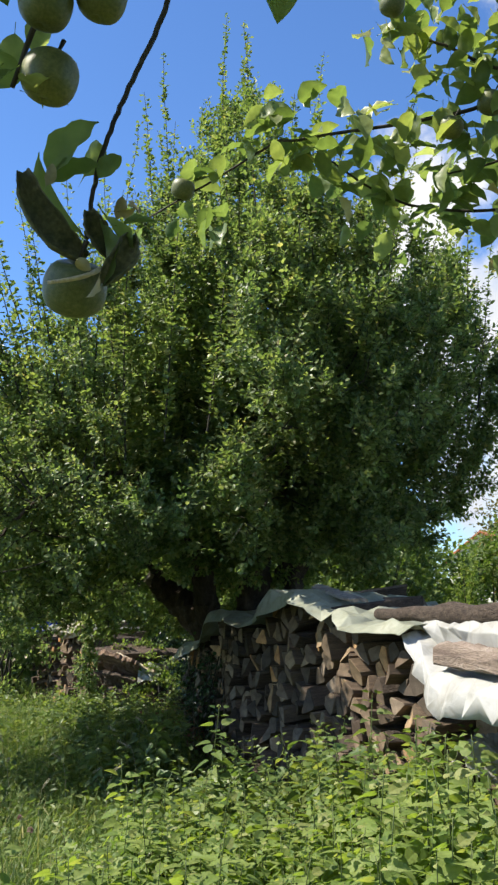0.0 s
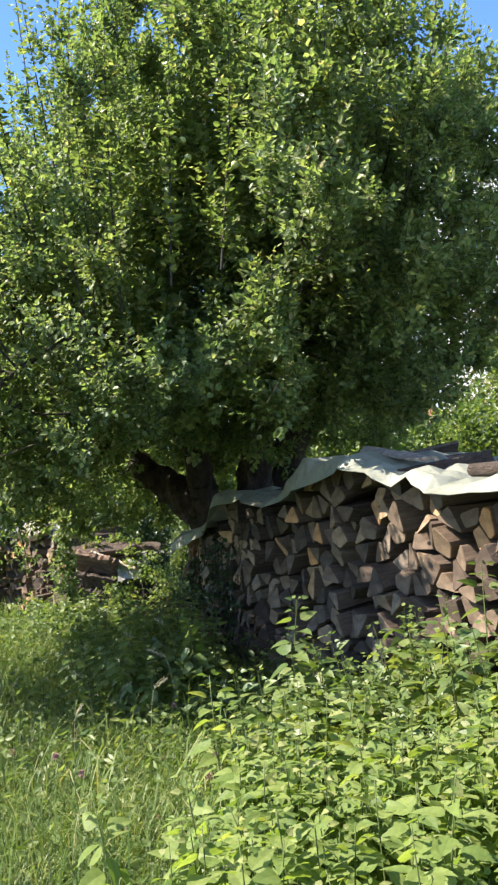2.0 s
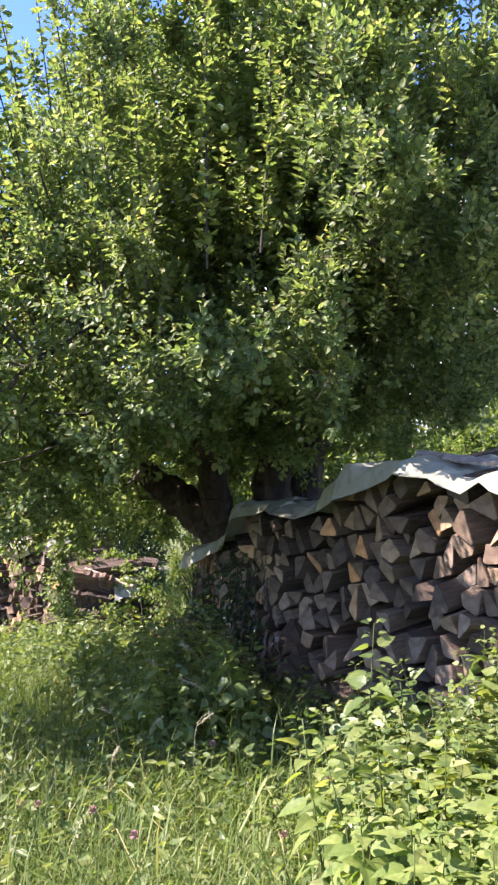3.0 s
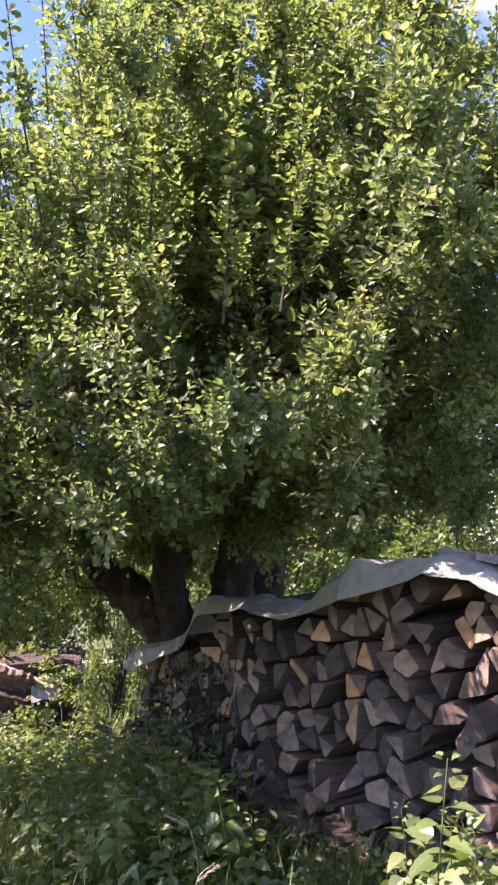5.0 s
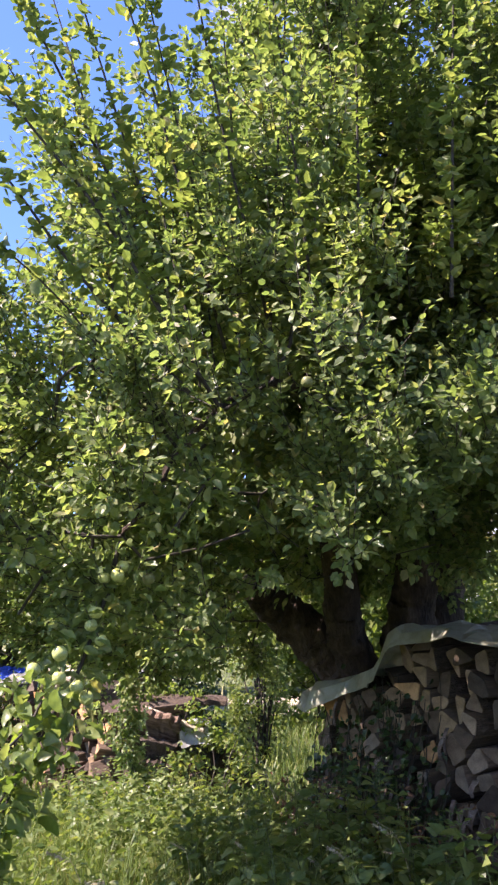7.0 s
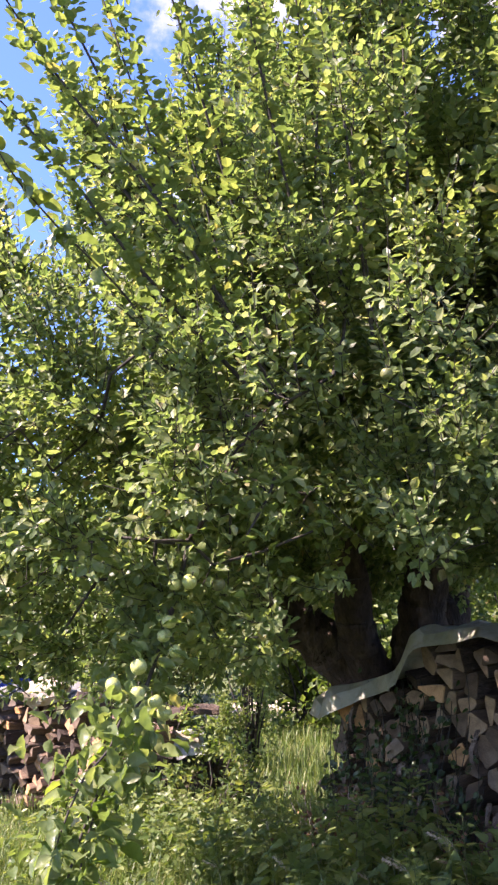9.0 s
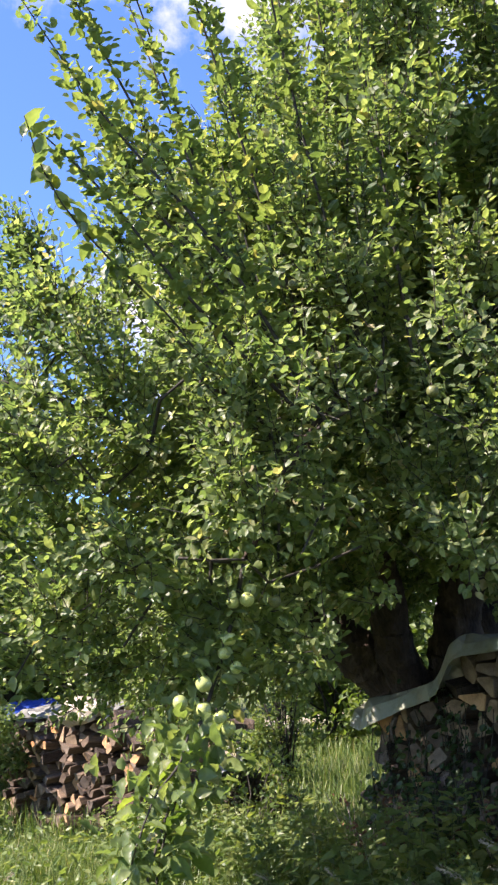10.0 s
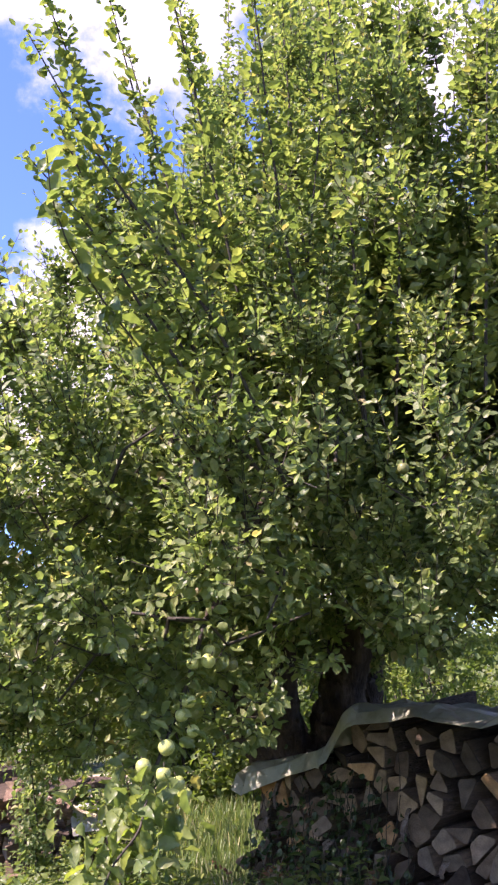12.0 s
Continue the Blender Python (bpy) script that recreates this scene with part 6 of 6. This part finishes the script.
    for ctrl, count, seed in rows:
        spray(tree, o, ctrl, 0.005, 0.002, int(count * 2.6), 0.06, seed, SHOOT_LEAF if seed % 2 else APPLE_LEAF, spread=0.05, wide=0.68)
    for p, s in (((-0.145, 1.86, 2.455), 0.05), ((0.5, 1.73, 2.585), 0.055), ((0.29, 1.67, 2.765), 0.05), ((0.42, 1.75, 2.54), 0.05)):
        hang_apple(tree, np.array(p) - o, s, (0.3, 0.3, 0), SHADED_APPLE)


build_near_tree()


# ---- clover, seed heads and dry stalks in the grass ----
def clover_meshes():
    b = Bag()
    b.tube(((0, 0, 0), (0.01, 0, 0.14), (0.0, 0.01, 0.27)), (0.0018, 0.0016, 0.0014), 4)
    stem = b.mesh("stem", STEM, True)
    rng = np.random.default_rng(2)
    d = unit(rng.normal(0, 1, (60, 3)) + np.array((0, 0, 0.4)))
    v, f = leaves(np.array((0, 0.01, 0.272)) + d * 0.004, d, rng.normal(0, 1, d.shape), np.full(60, 0.013), np.full(60, 0.006))
    return stem, np_mesh("flower", v, f, CLOVER)


def seed_grass_meshes():
    b = Bag()
    b.tube(curve_pts([(0, 0, 0), (0.01, 0, 0.3), (0.05, 0, 0.5), (0.13, 0, 0.56)], 12), np.linspace(0.0016, 0.001, 12), 4, False)
    stem = b.mesh("stem", SEED_HEAD, True)
    rng = np.random.default_rng(4)
    w = rng.uniform(0, 1, 70)
    at = np.stack([0.05 + 0.09 * w, rng.normal(0, 0.003, 70), 0.50 + 0.065 * w - 0.02 * w * w], -1)
    v, f = leaves(at, np.array((0.9, 0, 0.2)) + rng.normal(0, 0.5, (70, 3)), rng.normal(0, 1, (70, 3)), np.full(70, 0.014), np.full(70, 0.005))
    return stem, np_mesh("seed_head", v, f, SEED_HEAD)


def scatter_flowers():
    rng = np.random.default_rng(14)
    for name, label, cat, group, (stem, head), count, lo, hi in (
            ("clover", "red clover with a faded pink flower head in the grass", "clover", "clover in the grass", clover_meshes(), 24, (-1.9, 3.2), (-0.25, 6.2)),
            ("seed_grass", "arching dry grass stalk with a pale seed head", "grass stalk", "seeding grass stalks", seed_grass_meshes(), 45, (-3.4, 3.4), (-0.35, 8.6))):
        for _ in range(count):
            x, y = rng.uniform(lo[0], hi[0]), rng.uniform(lo[1], hi[1])
            if x > face_x(y) - 0.3:
                continue
            ob = thing(name, label, cat, group)
            part("stem", stem, ob)
            part("flower" if name == "clover" else "seed_head", head, ob)
            s = rng.uniform(0.7, 1.15)
            ob.matrix_world = Matrix.LocRotScale((x, y, float(ground_z(x, y))), Euler((rng.normal(0, 0.12), rng.normal(0, 0.12), rng.uniform(0, 6.28))), (s, s, s))


scatter_flowers()
